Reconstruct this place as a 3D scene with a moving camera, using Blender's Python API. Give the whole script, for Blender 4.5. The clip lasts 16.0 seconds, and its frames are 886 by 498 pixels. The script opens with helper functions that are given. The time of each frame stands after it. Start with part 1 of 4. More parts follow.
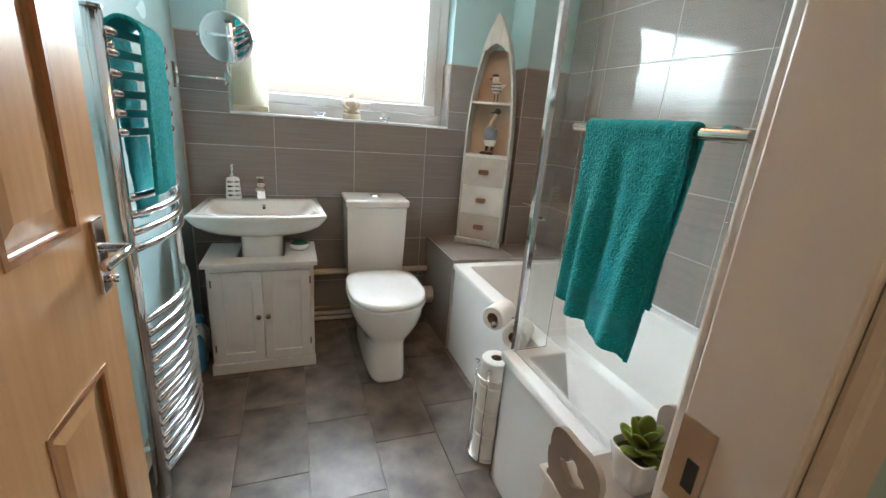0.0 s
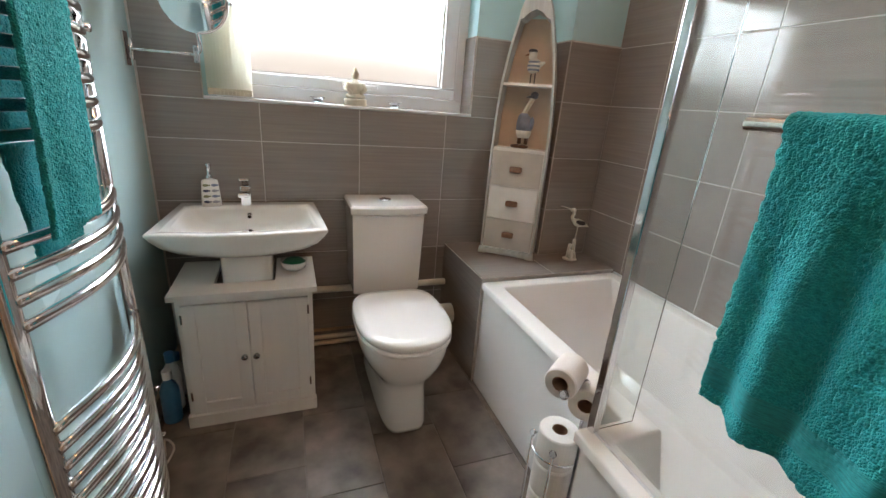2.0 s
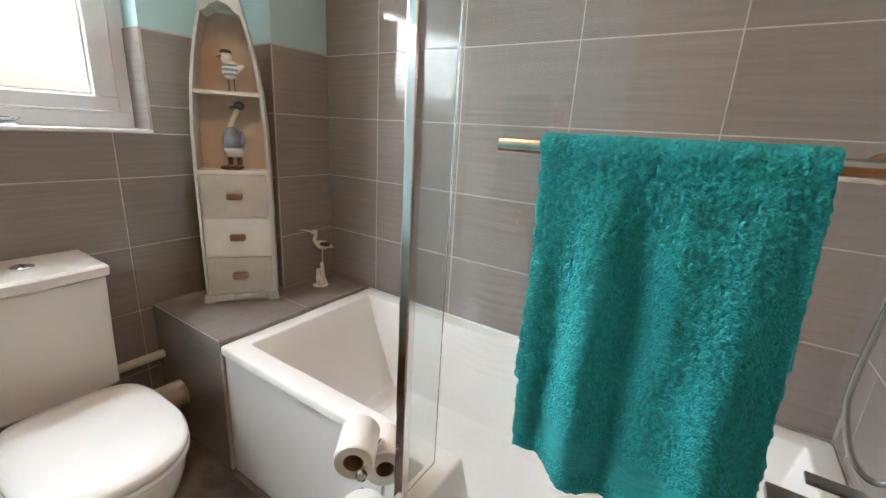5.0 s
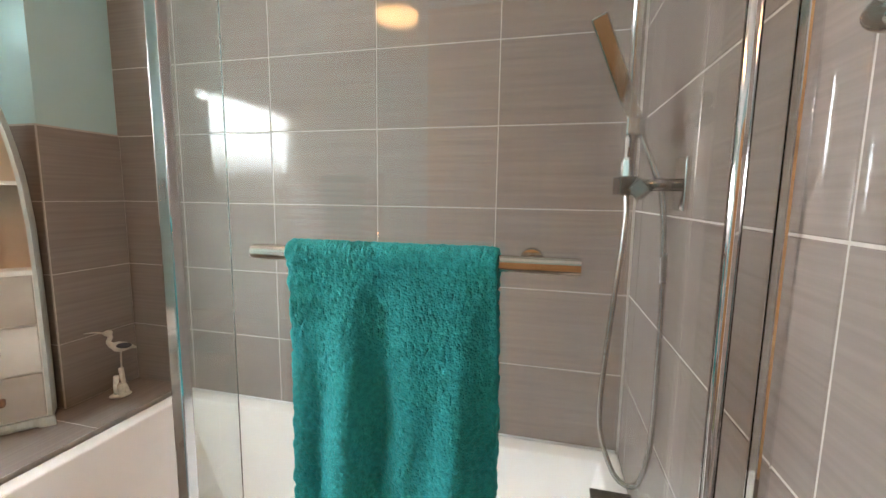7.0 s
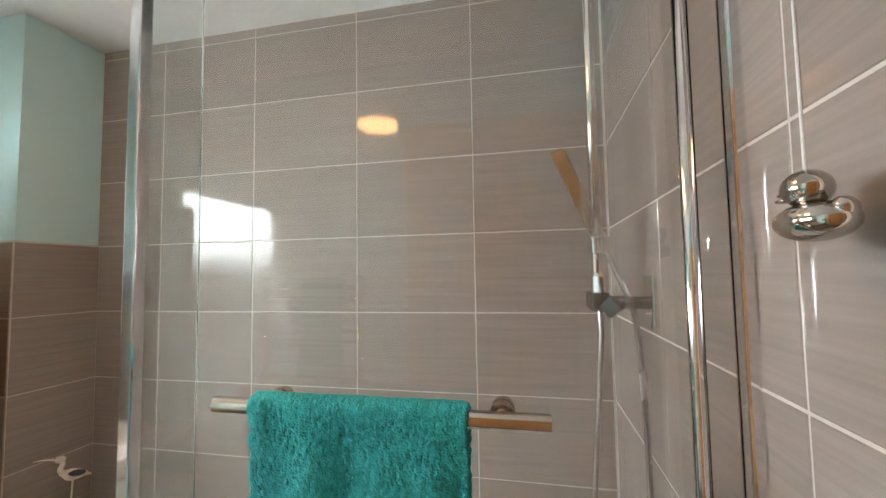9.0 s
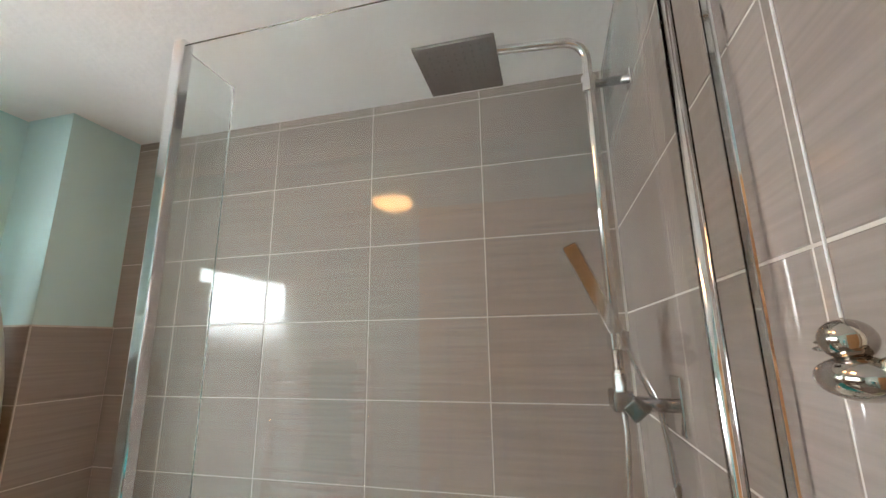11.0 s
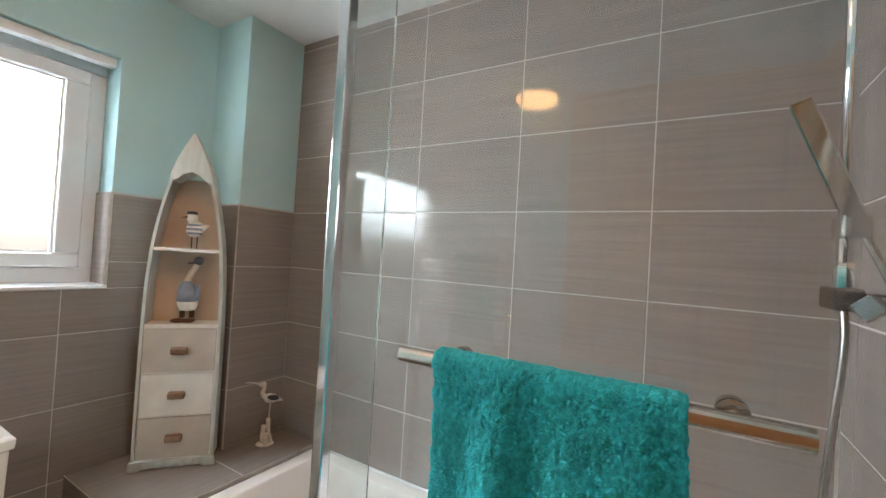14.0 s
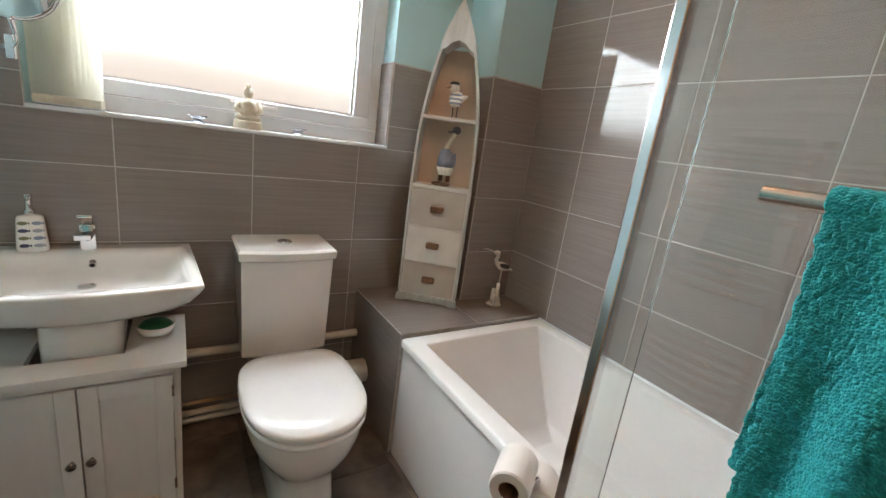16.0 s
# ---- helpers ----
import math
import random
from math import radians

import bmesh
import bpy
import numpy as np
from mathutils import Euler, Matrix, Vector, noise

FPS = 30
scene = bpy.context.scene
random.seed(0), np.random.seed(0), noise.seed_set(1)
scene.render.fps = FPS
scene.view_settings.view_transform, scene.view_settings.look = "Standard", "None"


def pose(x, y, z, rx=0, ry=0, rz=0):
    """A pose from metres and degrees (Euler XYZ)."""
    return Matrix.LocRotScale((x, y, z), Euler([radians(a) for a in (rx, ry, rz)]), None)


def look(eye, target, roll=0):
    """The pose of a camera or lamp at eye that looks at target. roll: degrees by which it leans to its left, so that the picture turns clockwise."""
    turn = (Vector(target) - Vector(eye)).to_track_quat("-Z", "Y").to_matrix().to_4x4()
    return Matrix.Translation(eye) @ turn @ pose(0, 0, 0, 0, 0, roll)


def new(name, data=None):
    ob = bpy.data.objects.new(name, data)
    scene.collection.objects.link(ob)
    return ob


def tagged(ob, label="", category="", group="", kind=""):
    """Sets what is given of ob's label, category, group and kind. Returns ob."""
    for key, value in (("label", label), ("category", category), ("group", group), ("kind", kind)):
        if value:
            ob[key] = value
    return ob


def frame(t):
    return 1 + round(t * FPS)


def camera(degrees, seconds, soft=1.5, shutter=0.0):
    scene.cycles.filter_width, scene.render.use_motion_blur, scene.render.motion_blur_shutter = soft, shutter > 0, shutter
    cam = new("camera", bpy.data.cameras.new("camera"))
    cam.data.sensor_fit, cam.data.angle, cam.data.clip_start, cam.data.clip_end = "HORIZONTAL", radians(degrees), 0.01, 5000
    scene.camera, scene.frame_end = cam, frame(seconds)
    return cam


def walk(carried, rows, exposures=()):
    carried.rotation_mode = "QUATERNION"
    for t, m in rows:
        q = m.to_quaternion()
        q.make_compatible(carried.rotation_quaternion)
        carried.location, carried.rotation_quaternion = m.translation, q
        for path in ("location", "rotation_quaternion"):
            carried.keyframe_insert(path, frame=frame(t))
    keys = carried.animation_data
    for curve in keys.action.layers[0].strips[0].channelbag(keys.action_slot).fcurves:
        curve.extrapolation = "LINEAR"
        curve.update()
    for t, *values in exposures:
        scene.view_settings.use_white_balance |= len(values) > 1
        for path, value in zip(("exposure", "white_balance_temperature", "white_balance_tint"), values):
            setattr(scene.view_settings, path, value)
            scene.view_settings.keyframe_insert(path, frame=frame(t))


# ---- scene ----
cam = camera(93.8, 16.0)
PATH = [
    (0, (0.245, 0.278, 1.216), (0.914, 2.069, 0.629), 4.6),
    (0.5, (0.284, 0.4, 1.213), (0.944, 2.186, 0.6), 4.5),
    (1, (0.292, 0.497, 1.211), (0.945, 2.281, 0.585), 4.4),
    (1.5, (0.266, 0.626, 1.231), (0.929, 2.397, 0.581), 4.7),
    (2, (0.261, 0.714, 1.223), (0.941, 2.477, 0.565), 4.5),
    (2.5, (0.28, 0.853, 1.217), (1.024, 2.588, 0.556), 4.5),
    (3, (0.291, 0.931, 1.221), (1.148, 2.614, 0.565), 4.3),
    (3.5, (0.289, 0.963, 1.223), (1.32, 2.554, 0.585), 4.0),
    (4, (0.324, 0.961, 1.236), (1.569, 2.398, 0.612), 3.8),
    (4.5, (0.352, 0.939, 1.243), (1.801, 2.183, 0.649), 3.5),
    (5, (0.378, 0.91, 1.243), (1.996, 1.951, 0.695), 3.3),
    (5.2, (0.384, 0.894, 1.269), (2.056, 1.842, 0.717), 3.4),
    (7.3, (0.408, 0.763, 1.314), (2.346, 1.213, 1.118), 0.4),
    (7.5, (0.408, 0.761, 1.322), (2.352, 1.205, 1.166), 0.2),
    (8, (0.41, 0.759, 1.345), (2.361, 1.192, 1.28), -0.3),
    (8.5, (0.413, 0.754, 1.365), (2.366, 1.184, 1.395), -0.6),
    (9, (0.413, 0.746, 1.394), (2.363, 1.172, 1.517), -0.9),
    (9.5, (0.414, 0.74, 1.416), (2.355, 1.171, 1.636), -1.2),
    (9.7, (0.414, 0.738, 1.424), (2.351, 1.165, 1.681), -1.3),
    (11.8, (0.432, 0.745, 1.453), (2.303, 1.265, 1.944), -0.2),
    (12, (0.436, 0.746, 1.447), (2.302, 1.292, 1.922), 0.0),
    (12.5, (0.443, 0.759, 1.434), (2.3, 1.386, 1.834), 0.7),
    (13, (0.448, 0.773, 1.424), (2.286, 1.512, 1.699), 1.5),
    (13.5, (0.443, 0.796, 1.39), (2.234, 1.672, 1.55), 2.4),
    (14, (0.431, 0.825, 1.364), (2.142, 1.859, 1.4), 3.4),
    (14.5, (0.408, 0.859, 1.333), (2.003, 2.061, 1.241), 4.6),
    (15, (0.382, 0.891, 1.3), (1.822, 2.261, 1.077), 5.9),
    (15.5, (0.351, 0.918, 1.268), (1.617, 2.424, 0.909), 7.1),
    (16, (0.328, 0.949, 1.238), (1.4, 2.562, 0.742), 7.9),
]
walk(cam, [(t, look(Vector(eye), Vector(target), roll)) for t, eye, target, roll in PATH],
     exposures=[(0.0, 1.32, 6300, 8), (1.0, 1.15, 6400, 11), (3.0, 1.06, 6750, 16), (5.0, 1.32, 6650, 13), (7.5, 1.52, 6950, 14), (9.5, 1.52, 6950, 14),
                (12.0, 1.4, 6750, 14), (13.5, 1.38, 6400, 12), (14.5, 1.24, 6600, 13), (16.0, 1.05, 6700, 14)])

# ---- light ----
XL, XR, YS, YN, ZC = -0.26, 1.728, 0.522, 2.667, 2.322   # finished faces of the room
WX0, WX1, WZ0, WZ1 = -0.043, 1.104, 1.187, 2.03           # window opening
DX0, DX1, DZ = -0.15, 0.598, 1.99                        # doorway

world = bpy.data.worlds.new("sky")
scene.world = world
world.use_nodes = True
wn = world.node_tree
sky = wn.nodes.new("ShaderNodeTexSky")
sky.sky_type = 'NISHITA'
sky.sun_disc = False
sky.sun_elevation, sky.sun_rotation = radians(40), radians(200)
wn.links.new(sky.outputs[0], wn.nodes["Background"].inputs[0])
wn.nodes["Background"].inputs[1].default_value = 0.1

WINDOW_GLOW, LAMP_GLOW, HALL_GLOW = 36.0, 12.5, 17.0


# ---- materials ----
def mat(name, color, rough=0.5, metal=0.0, vary=0.08, scale=8.0, bump=0.0, bscale=120.0, coat=0.0, stretch=(1, 1, 1),
        rand=0.0, color2=None, rvary=0.08, coords="Object", detail=6.0):
    m = bpy.data.materials.new(name)
    m.use_nodes = True
    nt = m.node_tree
    p = nt.nodes["Principled BSDF"]
    tc = nt.nodes.new("ShaderNodeTexCoord")
    mp = nt.nodes.new("ShaderNodeMapping")
    mp.inputs["Scale"].default_value = stretch
    nt.links.new(tc.outputs[coords], mp.inputs[0])
    n1 = nt.nodes.new("ShaderNodeTexNoise")
    n1.inputs["Scale"].default_value = scale
    n1.inputs["Detail"].default_value = detail
    nt.links.new(mp.outputs[0], n1.inputs["Vector"])
    if rand > 0:
        oi = nt.nodes.new("ShaderNodeObjectInfo")
        off = nt.nodes.new("ShaderNodeVectorMath")
        off.operation = 'SCALE'
        off.inputs[0].default_value = (37.0, 19.0, 53.0)
        nt.links.new(oi.outputs["Random"], off.inputs["Scale"])
        nt.links.new(off.outputs[0], mp.inputs["Location"])
    mix = nt.nodes.new("ShaderNodeMix")
    mix.data_type = 'RGBA'
    c2 = color2 or tuple(min(1.0, c * (1 + 2 * vary)) for c in color)
    c1 = color if color2 else tuple(c * (1 - 2 * vary) for c in color)
    mix.inputs[6].default_value = (*c1, 1)
    mix.inputs[7].default_value = (*c2, 1)
    ramp = nt.nodes.new("ShaderNodeMapRange")
    ramp.inputs[1].default_value, ramp.inputs[2].default_value = 0.3, 0.7
    nt.links.new(n1.outputs[0], ramp.inputs[0])
    nt.links.new(ramp.outputs[0], mix.inputs[0])
    out = mix.outputs[2]
    if rand > 0:
        hsv = nt.nodes.new("ShaderNodeHueSaturation")
        mr = nt.nodes.new("ShaderNodeMapRange")
        mr.inputs[3].default_value, mr.inputs[4].default_value = 1 - rand, 1 + rand
        nt.links.new(oi.outputs["Random"], mr.inputs[0])
        nt.links.new(mr.outputs[0], hsv.inputs["Value"])
        nt.links.new(out, hsv.inputs["Color"])
        out = hsv.outputs[0]
    nt.links.new(out, p.inputs["Base Color"])
    n2 = nt.nodes.new("ShaderNodeTexNoise")
    n2.inputs["Scale"].default_value = 3.0
    nt.links.new(tc.outputs[coords], n2.inputs["Vector"])
    rr_ = nt.nodes.new("ShaderNodeMapRange")
    rr_.inputs[3].default_value = max(0.02, rough - rvary)
    rr_.inputs[4].default_value = min(1.0, rough + rvary)
    nt.links.new(n2.outputs[0], rr_.inputs[0])
    nt.links.new(rr_.outputs[0], p.inputs["Roughness"])
    p.inputs["Metallic"].default_value = metal
    p.inputs["Coat Weight"].default_value = coat
    p.inputs["Coat Roughness"].default_value = 0.08
    if bump > 0:
        n3 = nt.nodes.new("ShaderNodeTexNoise")
        n3.inputs["Scale"].default_value = bscale
        n3.inputs["Detail"].default_value = 4
        nt.links.new(mp.outputs[0], n3.inputs["Vector"])
        b = nt.nodes.new("ShaderNodeBump")
        b.inputs["Strength"].default_value = bump
        b.inputs["Distance"].default_value = 0.004
        nt.links.new(n3.outputs[0], b.inputs["Height"])
        nt.links.new(b.outputs[0], p.inputs["Normal"])
    return m


def glow(name, color, strength):
    m = bpy.data.materials.new(name)
    m.use_nodes = True
    p = m.node_tree.nodes["Principled BSDF"]
    p.inputs["Base Color"].default_value = (*color, 1)
    p.inputs["Emission Color"].default_value = (*color, 1)
    p.inputs["Emission Strength"].default_value = strength
    return m


def glass(name, color, rough, ior=1.45):
    m = bpy.data.materials.new(name)
    m.use_nodes = True
    p = m.node_tree.nodes["Principled BSDF"]
    p.inputs["Base Color"].default_value = (*color, 1)
    p.inputs["Transmission Weight"].default_value = 1.0
    p.inputs["Roughness"].default_value = rough
    p.inputs["IOR"].default_value = ior
    return m


M_TILE = mat("taupe_tile", (0.253, 0.222, 0.203), 0.045, vary=0.0, color2=(0.296, 0.263, 0.241), scale=4.0, stretch=(0.8, 30.0, 1.0), rand=0.04,
             rvary=0.02, bump=0.02, bscale=6, detail=10.0)
M_TILE.node_tree.nodes["Principled BSDF"].inputs["IOR"].default_value = 1.45
M_GROUT = mat("pale_grout", (0.50, 0.465, 0.43), 0.8, vary=0.06, scale=30)
M_FLOOR = mat("slate_vinyl", (0.066, 0.050, 0.041), 0.36, vary=0.0, color2=(0.215, 0.176, 0.147), scale=8.0, rand=0.14, bump=0.06, bscale=60)
M_FGROUT = mat("floor_joint", (0.17, 0.145, 0.125), 0.7, vary=0.1)
M_PAINT = mat("mint_paint", (0.45, 0.67, 0.69), 0.42, vary=0.02, scale=3, bump=0.05, bscale=90)
M_GLOSSPAINT = mat("mint_satin_paint", (0.47, 0.66, 0.68), 0.24, vary=0.03, scale=3, bump=0.03, bscale=40, coat=0.4)
M_CEIL = mat("white_ceiling_paint", (0.78, 0.78, 0.77), 0.8, vary=0.02, scale=5, bump=0.5, bscale=55)
M_WHITE = mat("white_gloss", (0.85, 0.84, 0.82), 0.14, vary=0.012, scale=4, rvary=0.04)
M_ACRYL = mat("white_acrylic", (0.87, 0.86, 0.84), 0.18, vary=0.012, scale=3, rvary=0.05)
M_CERAM = mat("white_ceramic", (0.83, 0.80, 0.76), 0.10, vary=0.012, scale=4, rvary=0.03, coat=0.5)
M_CAB = mat("white_painted_wood", (0.74, 0.72, 0.69), 0.34, vary=0.010, scale=6, stretch=(8, 8, 1), bump=0.015, bscale=40)
M_UPVC = mat("white_upvc", (0.78, 0.80, 0.82), 0.25, vary=0.01)
M_CHROME = mat("chrome", (0.78, 0.78, 0.79), 0.08, metal=1.0, vary=0.01, rvary=0.03)
M_NICKEL = mat("brushed_nickel", (0.60, 0.54, 0.48), 0.13, metal=1.0, vary=0.04, scale=20, stretch=(30, 1, 30))
M_DARKMETAL = mat("dark_chrome", (0.32, 0.31, 0.31), 0.15, metal=1.0, vary=0.03)
M_DARKCHROME = mat("polished_smoky_chrome", (0.50, 0.46, 0.42), 0.06, metal=1.0, vary=0.02, rvary=0.02)
M_TOWEL = mat("teal_terry", (0.0045, 0.285, 0.312), 0.95, vary=0.0, color2=(0.009, 0.395, 0.425), scale=170, detail=2)
tt = M_TOWEL.node_tree
loops = tt.nodes.new("ShaderNodeTexVoronoi")
loops.inputs["Scale"].default_value = 330.0
tt.links.new(tt.nodes["Texture Coordinate"].outputs["Object"], loops.inputs["Vector"])
pile = tt.nodes.new("ShaderNodeBump")
pile.invert = True
pile.inputs["Strength"].default_value = 1.0
pile.inputs["Distance"].default_value = 0.0019
tt.links.new(loops.outputs["Distance"], pile.inputs["Height"])
tt.links.new(pile.outputs[0], tt.nodes["Principled BSDF"].inputs["Normal"])
tt.nodes["Principled BSDF"].inputs["Sheen Weight"].default_value = 0.10
tt.nodes["Principled BSDF"].inputs["Sheen Tint"].default_value = (0.3, 0.9, 0.9, 1)
M_HEM = mat("teal_woven_hem", (0.009, 0.31, 0.335), 0.7, vary=0.12, scale=60, stretch=(1, 1, 12), bump=0.3, bscale=80)
M_PINE = mat("varnished_pine", (0.53, 0.285, 0.125), 0.32, vary=0.0, color2=(0.62, 0.35, 0.165), scale=5, stretch=(9, 9, 0.7), coat=0.3)
M_PINEDARK = mat("varnished_pine_moulding", (0.36, 0.165, 0.07), 0.3, vary=0.1, scale=8, stretch=(9, 9, 0.7), coat=0.3)
M_FRAME = mat("cream_door_lining", (0.74, 0.68, 0.61), 0.35, vary=0.03, scale=4, bump=0.08, bscale=30)
M_HALL = mat("hall_beige_wall", (0.52, 0.42, 0.33), 0.7, vary=0.03)
M_HALLFLOOR = mat("hall_carpet", (0.20, 0.15, 0.11), 0.95, vary=0.1, scale=40, bump=0.4, bscale=200)
M_PIPE = mat("cream_painted_pipe", (0.68, 0.62, 0.53), 0.4, vary=0.04)
M_COPPER = mat("aged_copper_pipe", (0.48, 0.34, 0.22), 0.35, metal=0.6, vary=0.1)
M_SHELF = mat("washed_white_wood", (0.55, 0.57, 0.54), 0.6, vary=0.07, scale=9, stretch=(6, 6, 1), bump=0.1, bscale=40)
M_SHELFIN = mat("tan_shelf_lining", (0.58, 0.45, 0.34), 0.6, vary=0.06, scale=7)
M_DRAWGREY = mat("drawer_greige", (0.52, 0.47, 0.41), 0.6, vary=0.05, scale=9, stretch=(1, 6, 1))
M_DRAWWHITE = mat("drawer_white", (0.72, 0.69, 0.64), 0.6, vary=0.04, scale=9, stretch=(1, 6, 1))
M_KNOB = mat("driftwood_brown", (0.22, 0.12, 0.065), 0.6, vary=0.15, scale=30, bump=0.2, bscale=60)
M_GREYFIG = mat("grey_blue_figure", (0.22, 0.25, 0.31), 0.6, vary=0.12, scale=30)
M_BROWNFIG = mat("brown_boot", (0.10, 0.045, 0.02), 0.45, vary=0.12, scale=30)
M_DARKFIG = mat("dark_figure_paint", (0.05, 0.05, 0.06), 0.5, vary=0.1)
M_WHITEFIG = mat("chalky_white_figure", (0.70, 0.67, 0.60), 0.6, vary=0.08, scale=40, bump=0.2, bscale=80)
M_PALEFIG = mat("cream_stone_figure", (0.62, 0.56, 0.44), 0.6, vary=0.08, scale=30)
M_PAPER = mat("white_tissue_paper", (0.80, 0.77, 0.73), 0.95, vary=0.02, bump=0.25, bscale=120)
M_CARD = mat("brown_cardboard", (0.24, 0.13, 0.075), 0.9, vary=0.1)
M_VANE = mat("cream_blind_fabric", (0.76, 0.75, 0.69), 0.9, vary=0.05, scale=8, stretch=(1, 1, 0.2), bump=0.2, bscale=150)
vt = M_VANE.node_tree
tl = vt.nodes.new("ShaderNodeBsdfTranslucent")
tl.inputs[0].default_value = (0.90, 0.89, 0.83, 1)
mx = vt.nodes.new("ShaderNodeMixShader")
mx.inputs[0].default_value = 0.72
vt.links.new(vt.nodes["Principled BSDF"].outputs[0], mx.inputs[1])
vt.links.new(tl.outputs[0], mx.inputs[2])
vt.links.new(mx.outputs[0], vt.nodes["Material Output"].inputs[0])
M_LEAF = mat("succulent_green", (0.16, 0.22, 0.025), 0.45, vary=0.15, scale=14)
M_GRAVEL = mat("dark_gravel", (0.05, 0.045, 0.04), 0.8, vary=0.2, scale=60, bump=0.6, bscale=80)
M_TAUPEWOOD = mat("taupe_painted_wood", (0.33, 0.27, 0.23), 0.5, vary=0.05)
M_DARK = mat("shadow_black", (0.02, 0.02, 0.02), 0.8, vary=0.1)
M_GREEN = mat("green_soap", (0.01, 0.16, 0.08), 0.35, vary=0.1)
M_BLUEPL = mat("blue_plastic", (0.05, 0.22, 0.42), 0.35, vary=0.08)
M_SPONGE = mat("pale_blue_mesh_sponge", (0.28, 0.55, 0.68), 0.9, vary=0.12, scale=40, bump=0.8, bscale=90)
M_HOSE = mat("ribbed_chrome_hose", (0.60, 0.60, 0.60), 0.25, metal=1.0, vary=0.05)
M_SKIRT = mat("cream_skirting", (0.62, 0.54, 0.44), 0.4, vary=0.04)
M_FROST = glass("frosted_glass", (0.97, 0.98, 0.98), 0.30, 1.2)
M_GLASS = glass("clear_green_glass", (0.93, 0.965, 0.955), 0.0, 1.45)
M_CRYSTAL = glass("clear_crystal", (0.9, 0.94, 1.0), 0.03, 1.5)
M_MIRROR = mat("mirror_silver", (0.9, 0.9, 0.9), 0.02, metal=1.0, vary=0.0, rvary=0.0)


# ---- mesh helpers ----
def part(name, bm, material, parent=None, label="", smooth=False, bevel=0.0, seg=2):
    if bevel > 0:
        bmesh.ops.bevel(bm, geom=bm.edges[:], offset=bevel, segments=seg, affect='EDGES', profile=0.5, clamp_overlap=True)
    bmesh.ops.recalc_face_normals(bm, faces=bm.faces[:])
    me = bpy.data.meshes.new(name)
    bm.to_mesh(me)
    bm.free()
    if smooth:
        for f in me.polygons:
            f.use_smooth = True
    me.materials.append(material)
    ob = new(name, me)
    if parent:
        ob.parent = parent
    if label:
        ob["label"] = label
    return ob


def thing(name, label, category, at=(0, 0, 0), rz=0.0, group="", kind=""):
    e = new(name)
    e.empty_display_size = 0.05
    e.matrix_basis = pose(*at, 0, 0, rz)
    return tagged(e, label, category, group, kind)


def box(x0, x1, y0, y1, z0, z1, bm=None):
    bm = bm or bmesh.new()
    bmesh.ops.create_cube(bm, size=1.0, matrix=Matrix.LocRotScale(((x0 + x1) / 2, (y0 + y1) / 2, (z0 + z1) / 2), None,
                                                                  (abs(x1 - x0), abs(y1 - y0), abs(z1 - z0))))
    return bm


def loft(loops, bm=None, cap0=True, cap1=True):
    bm = bm or bmesh.new()
    rings = [[bm.verts.new(p) for p in lp] for lp in loops]
    n = len(rings[0])
    for a, b in zip(rings, rings[1:]):
        for i in range(n):
            bm.faces.new((a[i], a[(i + 1) % n], b[(i + 1) % n], b[i]))
    if cap0:
        bm.faces.new(rings[0][::-1])
    if cap1:
        bm.faces.new(rings[-1])
    return bm


def ring(cx, cy, hx, hy, z, p=2.0, n=32):
    """A superellipse loop: p = 2 is an ellipse, larger is squarer."""
    out = []
    for i in range(n):
        a = 2 * math.pi * (i + 0.5) / n
        c, s = math.cos(a), math.sin(a)
        out.append((cx + hx * math.copysign(abs(c) ** (2 / p), c), cy + hy * math.copysign(abs(s) ** (2 / p), s), z))
    return out


def lathe(profile, at=(0, 0, 0), n=24, bm=None, cap0=True, cap1=True):
    return loft([[(at[0] + r * math.cos(2 * math.pi * i / n), at[1] + r * math.sin(2 * math.pi * i / n), at[2] + z) for i in range(n)]
                 for r, z in profile], bm, cap0, cap1)


def tube(points, r, n=10, bm=None, flat=1.0):
    """A round bar along points; r may be one radius or one for each point."""
    pts = [Vector(p) for p in points]
    loops, up = [], None
    for i, p in enumerate(pts):
        d = (pts[min(i + 1, len(pts) - 1)] - pts[max(i - 1, 0)]).normalized()
        if up is None:
            up = Vector((0, 0, 1)) if abs(d.z) < 0.9 else Vector((1, 0, 0))
        u = d.cross(up).normalized()
        v = u.cross(d).normalized()
        up = v
        rad = r[i] if isinstance(r, (list, tuple)) else r
        loops.append([tuple(p + rad * (math.cos(2 * math.pi * k / n) * u + flat * math.sin(2 * math.pi * k / n) * v)) for k in range(n)])
    return loft(loops, bm)


def curve(pts, steps=8):
    """A smooth line through the points."""
    P = [Vector(p) for p in pts]
    P = [2 * P[0] - P[1]] + P + [2 * P[-1] - P[-2]]
    out = []
    for i in range(1, len(P) - 2):
        for k in range(steps):
            t = k / steps
            a, b, c, d = P[i - 1:i + 3]
            out.append(0.5 * ((2 * b) + (c - a) * t + (2 * a - 5 * b + 4 * c - d) * t * t + (3 * b - a - 3 * c + d) * t ** 3))
    out.append(P[-2])
    return out


def ball(at, r, scale=(1, 1, 1), bm=None, seg=16, turn=None):
    bm = bm or bmesh.new()
    m = Matrix.Translation(at) @ (turn or Matrix.Identity(4)) @ Matrix.Diagonal((r * scale[0], r * scale[1], r * scale[2], 1))
    bmesh.ops.create_uvsphere(bm, u_segments=seg, v_segments=max(8, seg // 2 + 2), radius=1.0, matrix=m)
    return bm


